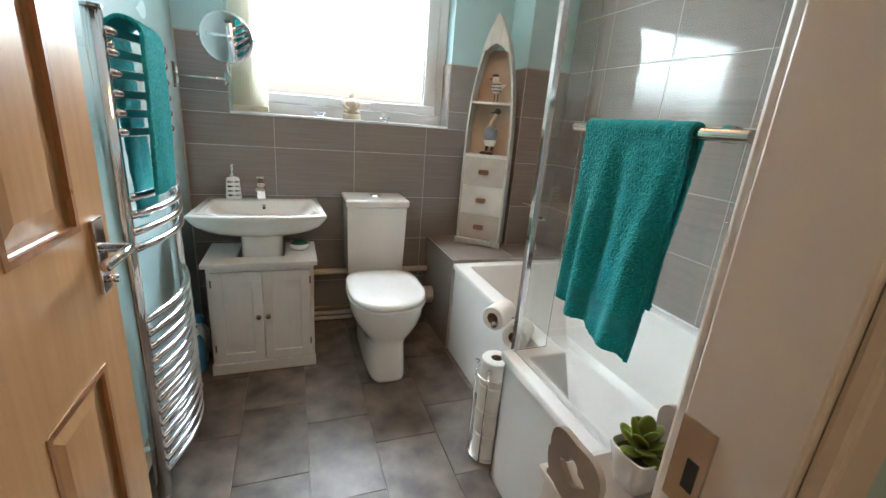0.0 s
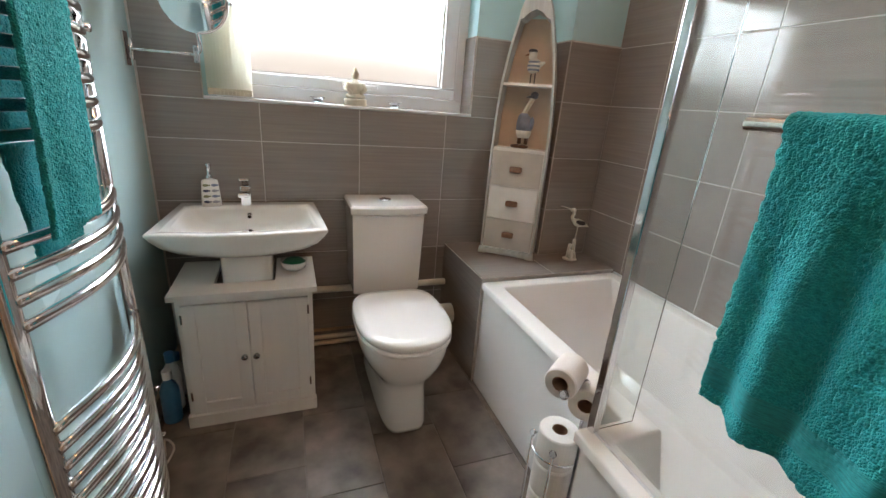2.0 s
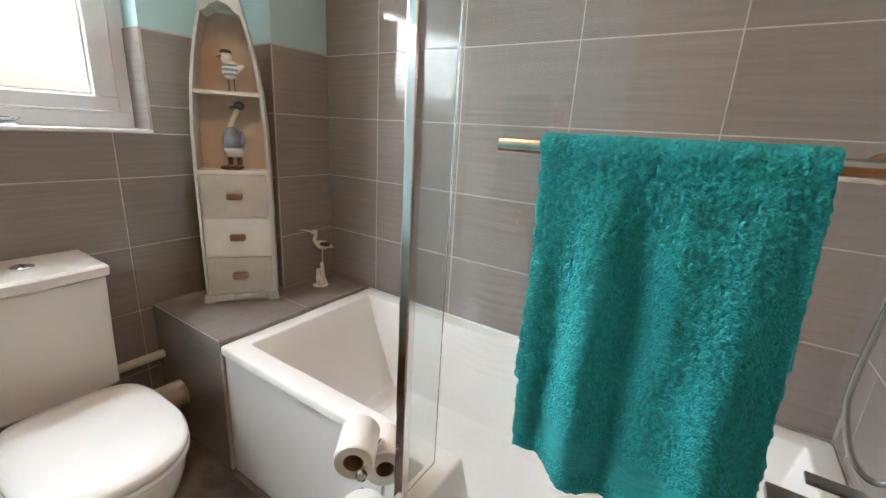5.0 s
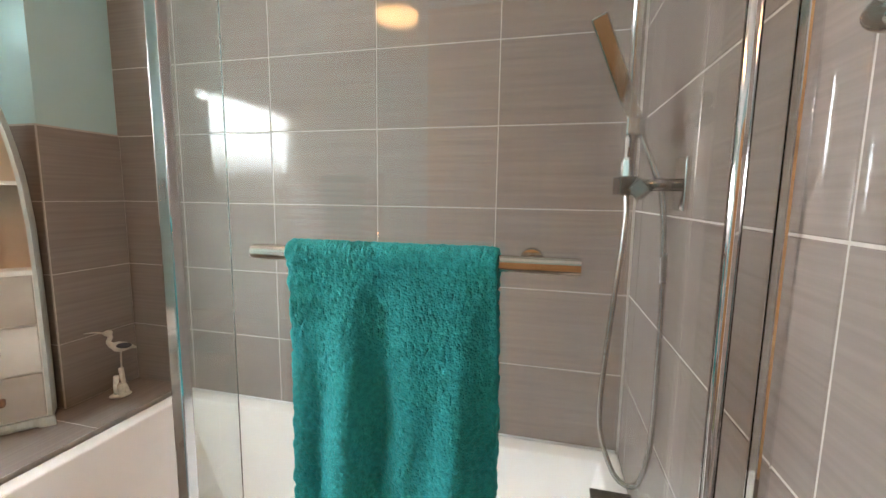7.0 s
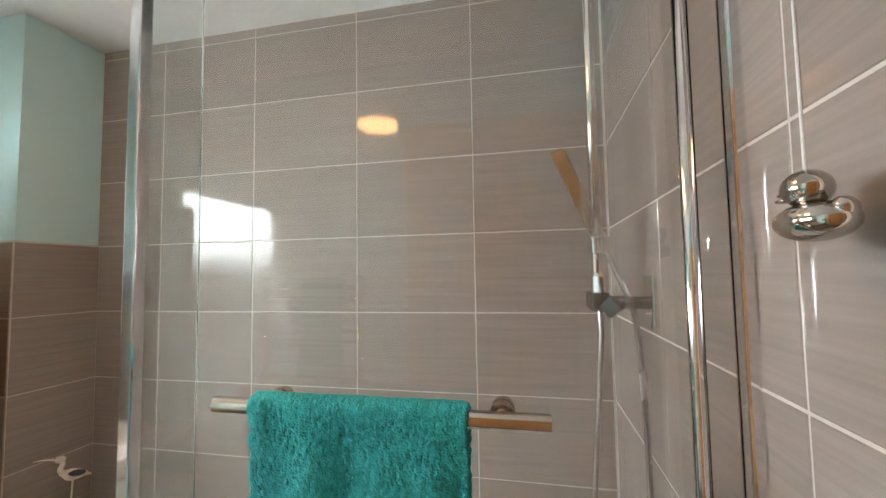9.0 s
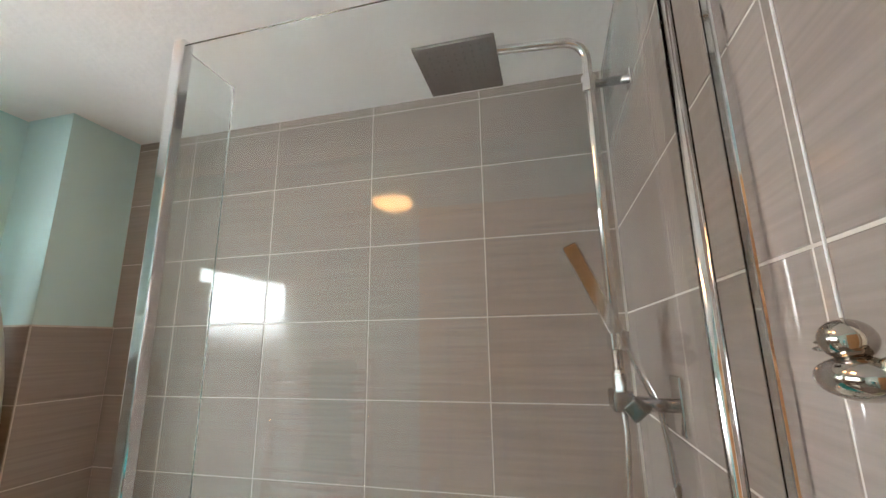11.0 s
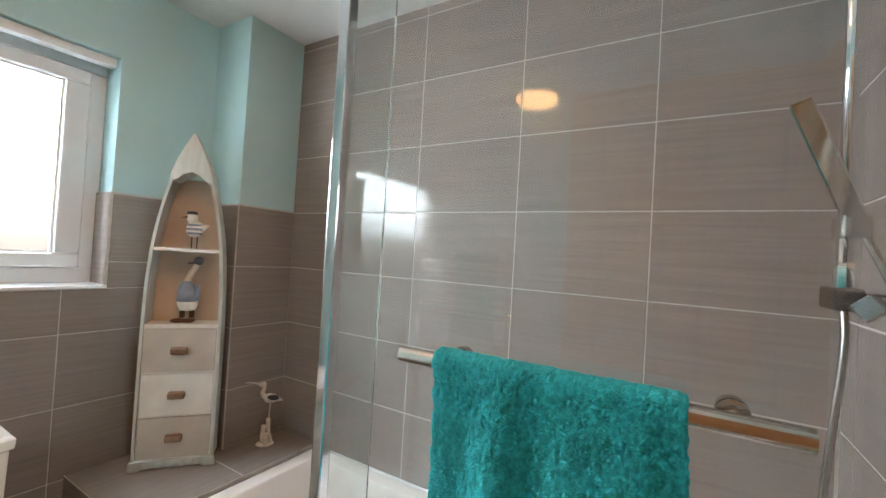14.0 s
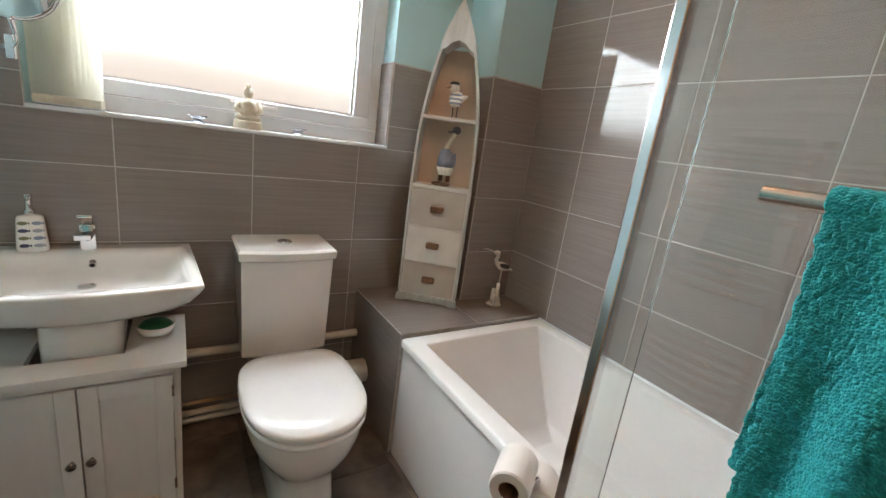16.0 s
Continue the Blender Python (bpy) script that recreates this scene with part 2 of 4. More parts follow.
def prism(outline, y0, y1, bm=None):
    """An outline in x and z, from y0 to y1."""
    return loft([[(x, y0, z) for x, z in outline], [(x, y1, z) for x, z in outline]], bm)


# ---- setting ----
TOP = 1.530   # upper edge of the half-height tiling
T = 0.010   # tile and bed thickness


def wall(name, boxes, material, label):
    bm = bmesh.new()
    for b in boxes:
        box(*b, bm=bm)
    return tagged(part(name, bm, material), label, "wall", kind="structure")


YP, XP, SP = YN + T, XR + T, YS - T
wall_north = wall("wall_north", [(XL - 0.15, WX0, YP, YP + 0.22, 0, ZC), (WX1, XP + 0.15, YP, YP + 0.22, 0, ZC),
                                 (WX0, WX1, YP, YP + 0.22, 0, WZ0 - 0.012), (WX0, WX1, YP, YP + 0.22, WZ1, ZC)], M_PAINT,
                  "mint painted window wall, tiled taupe below")
wall_east = wall("wall_east", [(XP, XP + 0.15, SP - 0.10, YP, 0, ZC)], M_PAINT, "bath wall tiled in taupe up to the ceiling")
wall_west = wall("wall_west", [(XL - 0.15, XL, SP - 0.10, YP, 0, ZC)], M_GLOSSPAINT, "pale mint satin painted wall behind towel radiator")
wall_south = wall("wall_south", [(DX1 + 0.03, XP, SP - 0.09, SP, 0, ZC), (XL, DX0 - 0.012, SP - 0.09, SP, 0, ZC), (DX0 - 0.012, DX1 + 0.03, SP - 0.09, SP, DZ + 0.03, ZC)], M_PAINT,
                  "shower end wall with the doorway")
boxing = wall("wall_boxing", [(1.457, XP, 2.44, YP, 0.5, ZC)], M_PAINT, "boxed-in corner column, mint paint above taupe tiles")
ceiling = tagged(part("ceiling", box(XL - 0.15, XP + 0.15, SP - 0.09, YP + 0.22, ZC, ZC + 0.12), M_CEIL), "white textured painted ceiling", "ceiling", kind="structure")
floor = tagged(part("floor", box(XL - 0.15, XP + 0.15, SP - 0.09, YP + 0.22, -0.12, -0.0035), M_FGROUT), "dark grey slate-effect floor tiles", "floor", kind="structure")

# hall behind the doorway
wall("wall_hall_east", [(0.95, 1.05, -1.6, SP - 0.09, 0, ZC)], M_HALL, "plain beige hall wall")
wall("wall_hall_west", [(-0.85, -0.75, -1.6, SP - 0.09, 0, ZC)], M_HALL, "plain beige hall wall")
wall("wall_hall_south", [(-0.85, 1.05, -1.7, -1.6, 0, ZC)], M_HALL, "plain beige hall wall")
wall("wall_hall_north", [(-0.75, XL - 0.15, SP - 0.09, SP - 0.05, 0, ZC)], M_HALL, "plain beige hall wall")
tagged(part("ceiling_hall", box(-0.85, 1.05, -1.7, SP - 0.09, ZC, ZC + 0.1), M_CEIL), "white hall ceiling", "ceiling", kind="structure")
tagged(part("floor_hall", box(-0.85, 1.05, -1.7, SP - 0.09, -0.12, -0.004), M_HALLFLOOR), "brown hall carpet", "floor", kind="structure")

# ---- ceiling lamp ----
lamp = thing("ceiling_light", "round flush ceiling lamp with a warm glowing dome", "ceiling lamp", (0.75, 1.63, ZC))
part("base", lathe([(0.135, 0.0), (0.135, -0.018), (0.125, -0.022)]), M_WHITE, lamp, smooth=True)
M_LAMP = glow("warm_lamp_dome", (1.0, 0.52, 0.20), LAMP_GLOW)
part("dome", lathe([(0.122, -0.020), (0.118, -0.04), (0.09, -0.058), (0.045, -0.068), (0.005, -0.07)]), M_LAMP, lamp, "glowing warm dome", smooth=True)

hlamp = thing("ceiling_light", "round flush ceiling lamp lighting the hall", "ceiling lamp", (0.1, -0.55, ZC))
part("base", lathe([(0.135, 0.0), (0.135, -0.018), (0.125, -0.022)]), M_WHITE, hlamp, smooth=True)
M_HLAMP = glow("hall_lamp_dome", (1.0, 0.74, 0.48), HALL_GLOW)
part("dome", lathe([(0.122, -0.020), (0.118, -0.04), (0.09, -0.058), (0.045, -0.068), (0.005, -0.07)]), M_HLAMP, hlamp, "glowing warm dome", smooth=True)

# ---- window ----
win = thing("window_1", "white frosted window with tiled sill, closed", "window", (0, YN + 0.12, 0), kind="structure")
FY0, FY1 = 0.0, 0.06
wf = bmesh.new()
for b in ((WX0, WX1, WZ0, WZ0 + 0.055), (WX0, WX1, WZ1 - 0.055, WZ1), (WX0, WX0 + 0.05, WZ0 + 0.055, WZ1 - 0.055), (WX1 - 0.05, WX1, WZ0 + 0.055, WZ1 - 0.055)):
    box(b[0], b[1], FY0, FY1, b[2], b[3], wf)
part("window_frame", wf, M_UPVC, win, bevel=0.004)
sf = bmesh.new()
a, b, c, d = WX0 + 0.052, WX1 - 0.052, WZ0 + 0.057, WZ1 - 0.057
for q in ((a, b, c, c + 0.05), (a, b, d - 0.05, d), (a, a + 0.05, c + 0.05, d - 0.05), (b - 0.072, b, c + 0.05, d - 0.05)):
    box(q[0], q[1], -0.012, 0.045, q[2], q[3], sf)
part("sash", sf, M_UPVC, win, bevel=0.006)
bead = bmesh.new()
a2, b2, c2, d2 = a + 0.05, b - 0.072, c + 0.05, d - 0.05
for q in ((a2, b2, c2, c2 + 0.008), (a2, b2, d2 - 0.008, d2), (a2, a2 + 0.008, c2 + 0.008, d2 - 0.008), (b2 - 0.008, b2, c2 + 0.008, d2 - 0.008)):
    box(q[0], q[1], 0.004, 0.02, q[2], q[3], bead)
part("glazing_bead", bead, M_UPVC, win)
pane = part("pane", box(a2, b2, 0.02, 0.024, c2, d2), M_FROST, win, "frosted glass pane")
pane.visible_shadow = False
hd = box(0.50, 0.60, -0.024, -0.012, c + 0.016, c + 0.036)
box(0.54, 0.56, -0.045, -0.024, c + 0.019, c + 0.033, hd)
box(0.55, 0.66, -0.052, -0.040, c + 0.018, c + 0.034, hd)
part("handle", hd, M_UPVC, win, bevel=0.003)
tagged(part("window_sill", box(WX0, WX1, YN - 0.006, YN + 0.12, WZ0 - 0.012, WZ0), M_UPVC, None, bevel=0.003), "white window sill board", "sill", kind="structure")

# glowing backdrop for daylight beyond the frosted pane: bright above, dimmed to cream-brown below
M_OUT = bpy.data.materials.new("overcast_daylight")
M_OUT.use_nodes = True
nt = M_OUT.node_tree
pb = nt.nodes["Principled BSDF"]
pb.inputs["Base Color"].default_value = (0, 0, 0, 1)
tcn = nt.nodes.new("ShaderNodeTexCoord")
sx = nt.nodes.new("ShaderNodeSeparateXYZ")
nt.links.new(tcn.outputs["Object"], sx.inputs[0])
mrn = nt.nodes.new("ShaderNodeMapRange")
mrn.inputs[1].default_value, mrn.inputs[2].default_value = 0.95, 2.05
nt.links.new(sx.outputs["Z"], mrn.inputs[0])
crn = nt.nodes.new("ShaderNodeValToRGB")
er = crn.color_ramp
er.elements[0].position, er.elements[0].color = 0.0, (0.008, 0.0060, 0.0045, 1)
er.elements[1].position, er.elements[1].color = 1.0, (0.29, 0.32, 0.335, 1)
e1 = er.elements.new(0.30)
e1.color = (0.0095, 0.0076, 0.0060, 1)
e2 = er.elements.new(0.44)
e2.color = (0.0125, 0.0118, 0.0105, 1)
e3 = er.elements.new(0.64)
e3.color = (0.24, 0.265, 0.275, 1)
nt.links.new(mrn.outputs[0], crn.inputs[0])
nt.links.new(crn.outputs[0], pb.inputs["Emission Color"])
pb.inputs["Emission Strength"].default_value = WINDOW_GLOW
bd = box(-0.6, 1.7, YN + 0.50, YN + 0.51, 0.6, 2.9)
tagged(part("backdrop", bd, M_OUT), "pale overcast daylight outside the window", "backdrop", kind="structure")

# ---- vertical blind ----
blind = thing("vertical_blind", "cream vertical blind drawn aside in the window", "blind", (0, YN, 0))
part("headrail", box(WX0 + 0.005, WX1 - 0.005, 0.03, 0.07, WZ1 - 0.035, WZ1 - 0.002), M_UPVC, blind, bevel=0.003)
for i in range(11):
    x = WX0 + 0.022 + i * 0.0145
    v = bmesh.new()
    pts = [(x - 0.008 + 0.0022 * k + 0.003 * math.sin(k * 0.9 + i), 0.012 + 0.0095 * k) for k in range(9)]
    grid = [[v.verts.new((px, py, z)) for px, py in pts] for z in (WZ0 + 0.012, WZ0 + 0.05, WZ1 - 0.036)]
    for lo, hi in zip(grid, grid[1:]):
        for k in range(8):
            v.faces.new((lo[k], lo[k + 1], hi[k + 1], hi[k]))
    part("vane", v, M_VANE, blind)
    part("weight", box(x - 0.006, x + 0.008, 0.012, 0.094, WZ0 + 0.006, WZ0 + 0.03), M_PALEFIG, blind)

# ---- bath with screen ----
BZ, NX, WX, STEP, BY0, BY1 = 0.512, 1.021, 0.876, 1.342, YS + 0.002, 2.186


def lshape(o, z, back=0.0, front=0.0, side=0.0):
    """The bath's outline, drawn in by o."""
    return [(NX + o + side, BY1 - o - back, z), (XR - 0.002 - o, BY1 - o - back, z), (XR - 0.002 - o, BY0 + o + front, z),
            (WX + o + side, BY0 + o + front, z), (WX + o + side, STEP - o, z), (NX + o + side, STEP - o, z)]


bath = thing("bathtub", "white acrylic L-shaped shower bath with panelled sides", "bathtub")
tub = part("tub", loft([lshape(0.0, BZ - 0.03), lshape(0.0, BZ), lshape(0.062, BZ, side=0.010), lshape(0.085, 0.36, 0.06, 0.01, 0.010), lshape(0.115, 0.17, 0.15, 0.03, 0.010),
                        lshape(0.15, 0.14, 0.19, 0.05, 0.010)], cap0=False), M_ACRYL, bath, bevel=0.007, seg=3, smooth=True)
part("side_panel", box(NX + 0.012, NX + 0.024, STEP, BY1, 0.0, BZ - 0.026), M_WHITE, bath, bevel=0.002)
part("step_panel", box(WX + 0.012, NX + 0.024, STEP - 0.024, STEP - 0.012, 0.0, BZ - 0.026), M_WHITE, bath, bevel=0.002)
part("end_panel", box(WX + 0.012, WX + 0.024, BY0, STEP - 0.012, 0.0, BZ - 0.026), M_WHITE, bath, bevel=0.002)
part("plinth", box(WX + 0.026, WX + 0.030, BY0, STEP - 0.03, 0.0, 0.06), M_DARK, bath)

SX, SY1, SZ1 = 0.918, 1.324, 1.965
screen = thing("shower_screen", "clear glass bath screen with chrome posts and return panel", "shower screen")
part("glass_panel", box(SX - 0.003, SX + 0.003, YS + 0.062, SY1 - 0.008, BZ + 0.006, SZ1 - 0.005), M_GLASS, screen).visible_shadow = False
part("fixed_strip", box(SX - 0.003, SX + 0.003, YS + 0.015, YS + 0.046, BZ + 0.006, SZ1 - 0.005), M_GLASS, screen).visible_shadow = False
part("return_panel", box(SX + 0.012, SX + 0.119, SY1 - 0.003, SY1 + 0.003, BZ + 0.004, SZ1 - 0.012), M_GLASS, screen).visible_shadow = False
part("corner_post", box(SX - 0.012, SX + 0.012, SY1 - 0.010, SY1 + 0.012, BZ, SZ1), M_CHROME, screen, "chrome corner post", bevel=0.003)
part("wall_channel", box(SX - 0.020, SX + 0.008, YS + 0.001, YS + 0.015, BZ, SZ1), M_CHROME, screen, bevel=0.003)
part("hinge_post", tube([(SX, YS + 0.054, BZ), (SX, YS + 0.054, SZ1)], 0.008, 14), M_CHROME, screen, smooth=True)
part("seal", box(SX - 0.004, SX + 0.004, YS + 0.03, SY1 - 0.01, BZ + 0.0005, BZ + 0.006), M_UPVC, screen)
RX, RZ, RY0, RY1 = 0.891, 1.229, 0.732, 1.158
part("towel_bar", tube([(RX, RY0, RZ), (RX, RY1, RZ)], 0.0105, 36), M_NICKEL, screen, "brushed nickel towel bar", smooth=False)
for y in (0.787, 1.083):
    part("bar_mount", tube([(RX + 0.004, y, RZ + 0.002), (SX + 0.003, y, RZ + 0.002)], 0.0075, 12), M_NICKEL, screen, smooth=True)
    part("mount_disc", tube([(SX - 0.010, y, RZ + 0.002), (SX - 0.003, y, RZ + 0.002)], 0.0145, 18), M_NICKEL, screen)
    part("mount_knob", tube([(SX + 0.003, y, RZ + 0.002), (SX + 0.016, y, RZ + 0.002)], 0.0145, 18), M_NICKEL, screen)


# ---- towels ----
def towel_mesh(bar, r, length_front, length_back, y0, y1, folds, seed, amp=0.010, swing=(0.0, 0.0), skew=0.0, nv=330, nu=190, thick=0.005):
    """Cloth hung over a bar along y: down the -x side, over, and down the other. swing: how far the front's foot stands out at either edge."""
    rnd = random.Random(seed)
    bm = bmesh.new()
    total = length_front + math.pi * r + length_back
    rows = []
    ph = [rnd.uniform(0, 6.28) for _ in range(6)]
    for i in range(nv + 1):
        s = total * i / nv
        front = s < length_front
        if front:
            d, ox, oz, nx_, nz_ = (length_front - s), -r, -(length_front - s), -1.0, 0.0
        elif s < length_front + math.pi * r:
            a = (s - length_front) / r
            d, ox, oz, nx_, nz_ = 0.0, -r * math.cos(a), r * math.sin(a), -math.cos(a), math.sin(a)
        else:
            d = s - length_front - math.pi * r
            ox, oz, nx_, nz_ = r, -d, 1.0, 0.0
        row = []
        for j in range(nu + 1):
            u = j / nu
            y = y0 + (y1 - y0) * u
            k = min(1.0, d / 0.22)
            fold = math.sin(folds * u * 6.28 + ph[0] + 1.5 * d) * 0.6 + math.sin(folds * 1.7 * u * 6.28 + ph[1] - 2 * d) * 0.4
            w = amp * k * fold
            if front:
                w += (swing[0] * (1 - u) + swing[1] * u) * (d / length_front) ** 1.3
            w += 0.0016 * noise.noise(Vector((y * 30, s * 30, seed)))
            smooth_band = 0.345 < d < 0.385 and front
            w += (0.0006 if smooth_band else 0.0021) * noise.noise(Vector((y * 230, s * 200, seed + 9)))
            yy = y + 0.004 * k * math.sin(9 * d + ph[2]) + skew * (d / length_front) * (1 if front else -0.5)
            zz = bar[2] + oz - (0.012 * (1 - u) * d / length_front if front else 0.0) + 0.004 * math.sin(folds * 7 * u + ph[3]) * min(1.0, d / length_front)
            row.append(bm.verts.new((bar[0] + ox + nx_ * (w + thick * 0.5), yy, zz + nz_ * (w + thick * 0.5))))
        rows.append(row)
    for p, q in zip(rows, rows[1:]):
        for j in range(nu):
            bm.faces.new((p[j], p[j + 1], q[j + 1], q[j]))
    return bm


def towel(name, label, bar, r, lf, lb, y0, y1, folds, seed, amp, swing=(0.0, 0.0), skew=0.0, hem=(9, 9)):
    t = thing(name, label, "towel")
    cloth = part("cloth", towel_mesh(bar, r, lf, lb, y0, y1, folds, seed, amp, swing, skew), M_TOWEL, t, smooth=True)
    cloth.data.materials.append(M_HEM)
    for f in cloth.data.polygons:
        f.material_index = int(hem[0] < bar[2] - f.center.z < hem[1])
    sol = cloth.modifiers.new("thickness", 'SOLIDIFY')
    sol.thickness, sol.offset = 0.009, 0.0
    return t


towel("bath_towel", "teal terry towel folded over the screen bar", (RX, 0, RZ), 0.0125, 0.412, 0.335, 0.824, 1.096, 2.2, 5, 0.016, (0.058, 0.018), -0.018, (0.345, 0.385))

# ---- tiled ledge behind bath ----
ledge = tagged(part("ledge", box(NX + 0.010, XP, BY1 + 0.012, YP, 0.0, 0.515), M_GROUT), "boxed ledge at the bath end tiled in taupe", "ledge", kind="structure")

seal = bmesh.new()
tube([(XR - 0.002, BY1 - 0.01, BZ + 0.002), (XR - 0.002, YS + 0.01, BZ + 0.002)], 0.005, 8, seal)
tagged(part("silicone_bead", seal, M_UPVC, smooth=True), "white silicone bead between bath and tiles", "sealant", kind="structure")
tagged(part("tile_trim", box(1.447, 1.4505, 2.4285, 2.4315, 0.527, TOP), M_GROUT), "pale corner trim on the tiled boxing", "trim", kind="structure")

# ---- toilet ----
TX = 0.654
wc = thing("toilet", "white close-coupled ceramic toilet with closed lid", "toilet", (TX, 0, 0))
pan = []
for z, y0, y1, hx, p in ((0.0, 1.957, 2.60, 0.094, 4.2), (0.015, 1.955, 2.60, 0.096, 4.2), (0.12, 1.968, 2.58, 0.092, 4.0), (0.175, 1.972, 2.54, 0.093, 3.6), (0.20, 1.966, 2.50, 0.102, 3.2),
                         (0.225, 1.950, 2.47, 0.122, 2.8), (0.255, 1.928, 2.44, 0.143, 2.6), (0.295, 1.908, 2.42, 0.162, 2.5), (0.34, 1.896, 2.41, 0.173, 2.5), (0.375, 1.892, 2.41, 0.176, 2.5), (0.385, 1.892, 2.41, 0.176, 2.5)):
    pan.append(ring(0, (y0 + y1) / 2, hx, (y1 - y0) / 2, z, p, 40))
part("bowl", loft(pan), M_CERAM, wc, smooth=True)


def seat_loop(hx, y0, y1, z, n=44):
    """Round at the front, nearly square at the hinge end."""
    out = []
    cy = y0 + (y1 - y0) * 0.52
    for i in range(n):
        a = 2 * math.pi * (i + 0.5) / n
        c, s = math.cos(a), math.sin(a)
        p = 2.35 if s < 0 else 5.0
        hy = (cy - y0) if s < 0 else (y1 - cy)
        taper = 1.0 if s < 0 else 1.0 - 0.10 * abs(s)
        out.append((hx * taper * math.copysign(abs(c) ** (2 / p), c), cy + hy * math.copysign(abs(s) ** (2 / p), s), z))
    return out


part("seat", loft([seat_loop(0.178, 1.888, 2.345, 0.386), seat_loop(0.184, 1.882, 2.35, 0.390), seat_loop(0.184, 1.882, 2.35, 0.400), seat_loop(0.180, 1.886, 2.345, 0.404)]), M_WHITE, wc, smooth=True)
part("lid", loft([seat_loop(0.178, 1.890, 2.345, 0.4045), seat_loop(0.183, 1.884, 2.35, 0.409), seat_loop(0.183, 1.884, 2.35, 0.424), seat_loop(0.176, 1.893, 2.342, 0.433),
                  seat_loop(0.150, 1.93, 2.31, 0.437), seat_loop(0.09, 2.0, 2.25, 0.438)]), M_WHITE, wc, smooth=True)
for x in (-0.075, 0.075):
    part("hinge", tube([(x - 0.02, 2.36, 0.412), (x + 0.02, 2.36, 0.412)], 0.010, 12), M_CHROME, wc, smooth=True)


def cis(hx, y0, z, bow=0.016):
    """Cistern outline: flat at the wall, gently bowed in front."""
    n = 12
    front = [(0.010 - hx + 2 * hx * i / n, y0 - bow * (1 - (2 * i / n - 1) ** 2), z) for i in range(n + 1)]
    return front + [(hx + 0.010, 2.655, z), (0.010 - hx, 2.655, z)]


part("cistern", loft([cis(0.148, 2.455, 0.372), cis(0.152, 2.45, 0.38), cis(0.160, 2.437, 0.748), cis(0.158, 2.44, 0.752)]), M_CERAM, wc, bevel=0.004)
part("cistern_lid", loft([cis(0.163, 2.432, 0.7525), cis(0.168, 2.426, 0.757), cis(0.170, 2.424, 0.784), cis(0.162, 2.434, 0.793)]), M_CERAM, wc, bevel=0.004)
btn = part("flush_button", lathe([(0.027, 0.788), (0.027, 0.798), (0.022, 0.801), (0.004, 0.801)], (0.010, 2.535, 0)), M_CHROME, wc, "chrome push button", smooth=False)
part("button_split", box(0.009, 0.011, 2.512, 2.558, 0.8005, 0.8025), M_DARK, wc)

# ---- basin ----
basin = thing("washbasin", "white ceramic rectangular basin with upswept corners and pedestal", "washbasin", (0.097, 0, 0))


def bas(hxf, hxb, yf, yb, z, bow=0.03, n=14):
    """Basin outline: wider at the bowed front than at the wall."""
    front = [(-hxf + 2 * hxf * i / n, yf - bow * (1 - (2 * i / n - 1) ** 2), z) for i in range(n + 1)]
    back = [(hxb - 2 * hxb * i / n, yb, z) for i in range(n + 1)]
    return front + back


part("bowl", loft([bas(0.10, 0.10, 2.31, 2.60, 0.645), bas(0.15, 0.14, 2.285, 2.63, 0.652), bas(0.205, 0.19, 2.262, 2.65, 0.672), bas(0.252, 0.232, 2.243, 2.66, 0.700),
                   bas(0.276, 0.252, 2.232, 2.662, 0.728), bas(0.289, 0.264, 2.226, 2.662, 0.748), bas(0.289, 0.264, 2.227, 2.662, 0.754), bas(0.285, 0.262, 2.231, 2.660, 0.757),
                   bas(0.254, 0.232, 2.262, 2.575, 0.755), bas(0.243, 0.222, 2.272, 2.568, 0.745), bas(0.205, 0.19, 2.305, 2.555, 0.705), bas(0.12, 0.11, 2.36, 2.52, 0.690)]), M_CERAM, basin, smooth=True)
part("pedestal", loft([ring(0.0, 2.41, 0.092, 0.135, z, 5, 36) for z in (0.30, 0.60, 0.66)]), M_CERAM, basin, smooth=True)
part("overflow", tube([(0.0, 2.549, 0.722), (0.0, 2.562, 0.728)], 0.011, 18), M_CHROME, basin, "chrome ringed overflow hole")
part("overflow_hole", tube([(0.0, 2.5475, 0.7215), (0.0, 2.56, 0.727)], 0.007, 16), M_DARK, basin)
part("waste", lathe([(0.022, 0.690), (0.022, 0.694), (0.004, 0.694)], (0, 2.44, 0)), M_CHROME, basin)

tap = thing("basin_tap", "square chrome mixer tap on the basin", "tap", (0.085, 2.612, 0.757))
part("body", box(-0.020, 0.020, -0.020, 0.022, 0.0, 0.085), M_CHROME, tap, bevel=0.003)
part("spout", box(-0.020, 0.020, -0.105, -0.018, 0.055, 0.073), M_CHROME, tap, bevel=0.003)
lv = box(-0.019, 0.019, -0.05, 0.030, 0.0, 0.010)
bmesh.ops.transform(lv, matrix=pose(0, 0, 0.10, -14), verts=lv.verts[:])
part("lever", lv, M_CHROME, tap, bevel=0.003)
part("neck", box(-0.012, 0.012, -0.012, 0.014, 0.084, 0.104), M_DARKMETAL, tap)

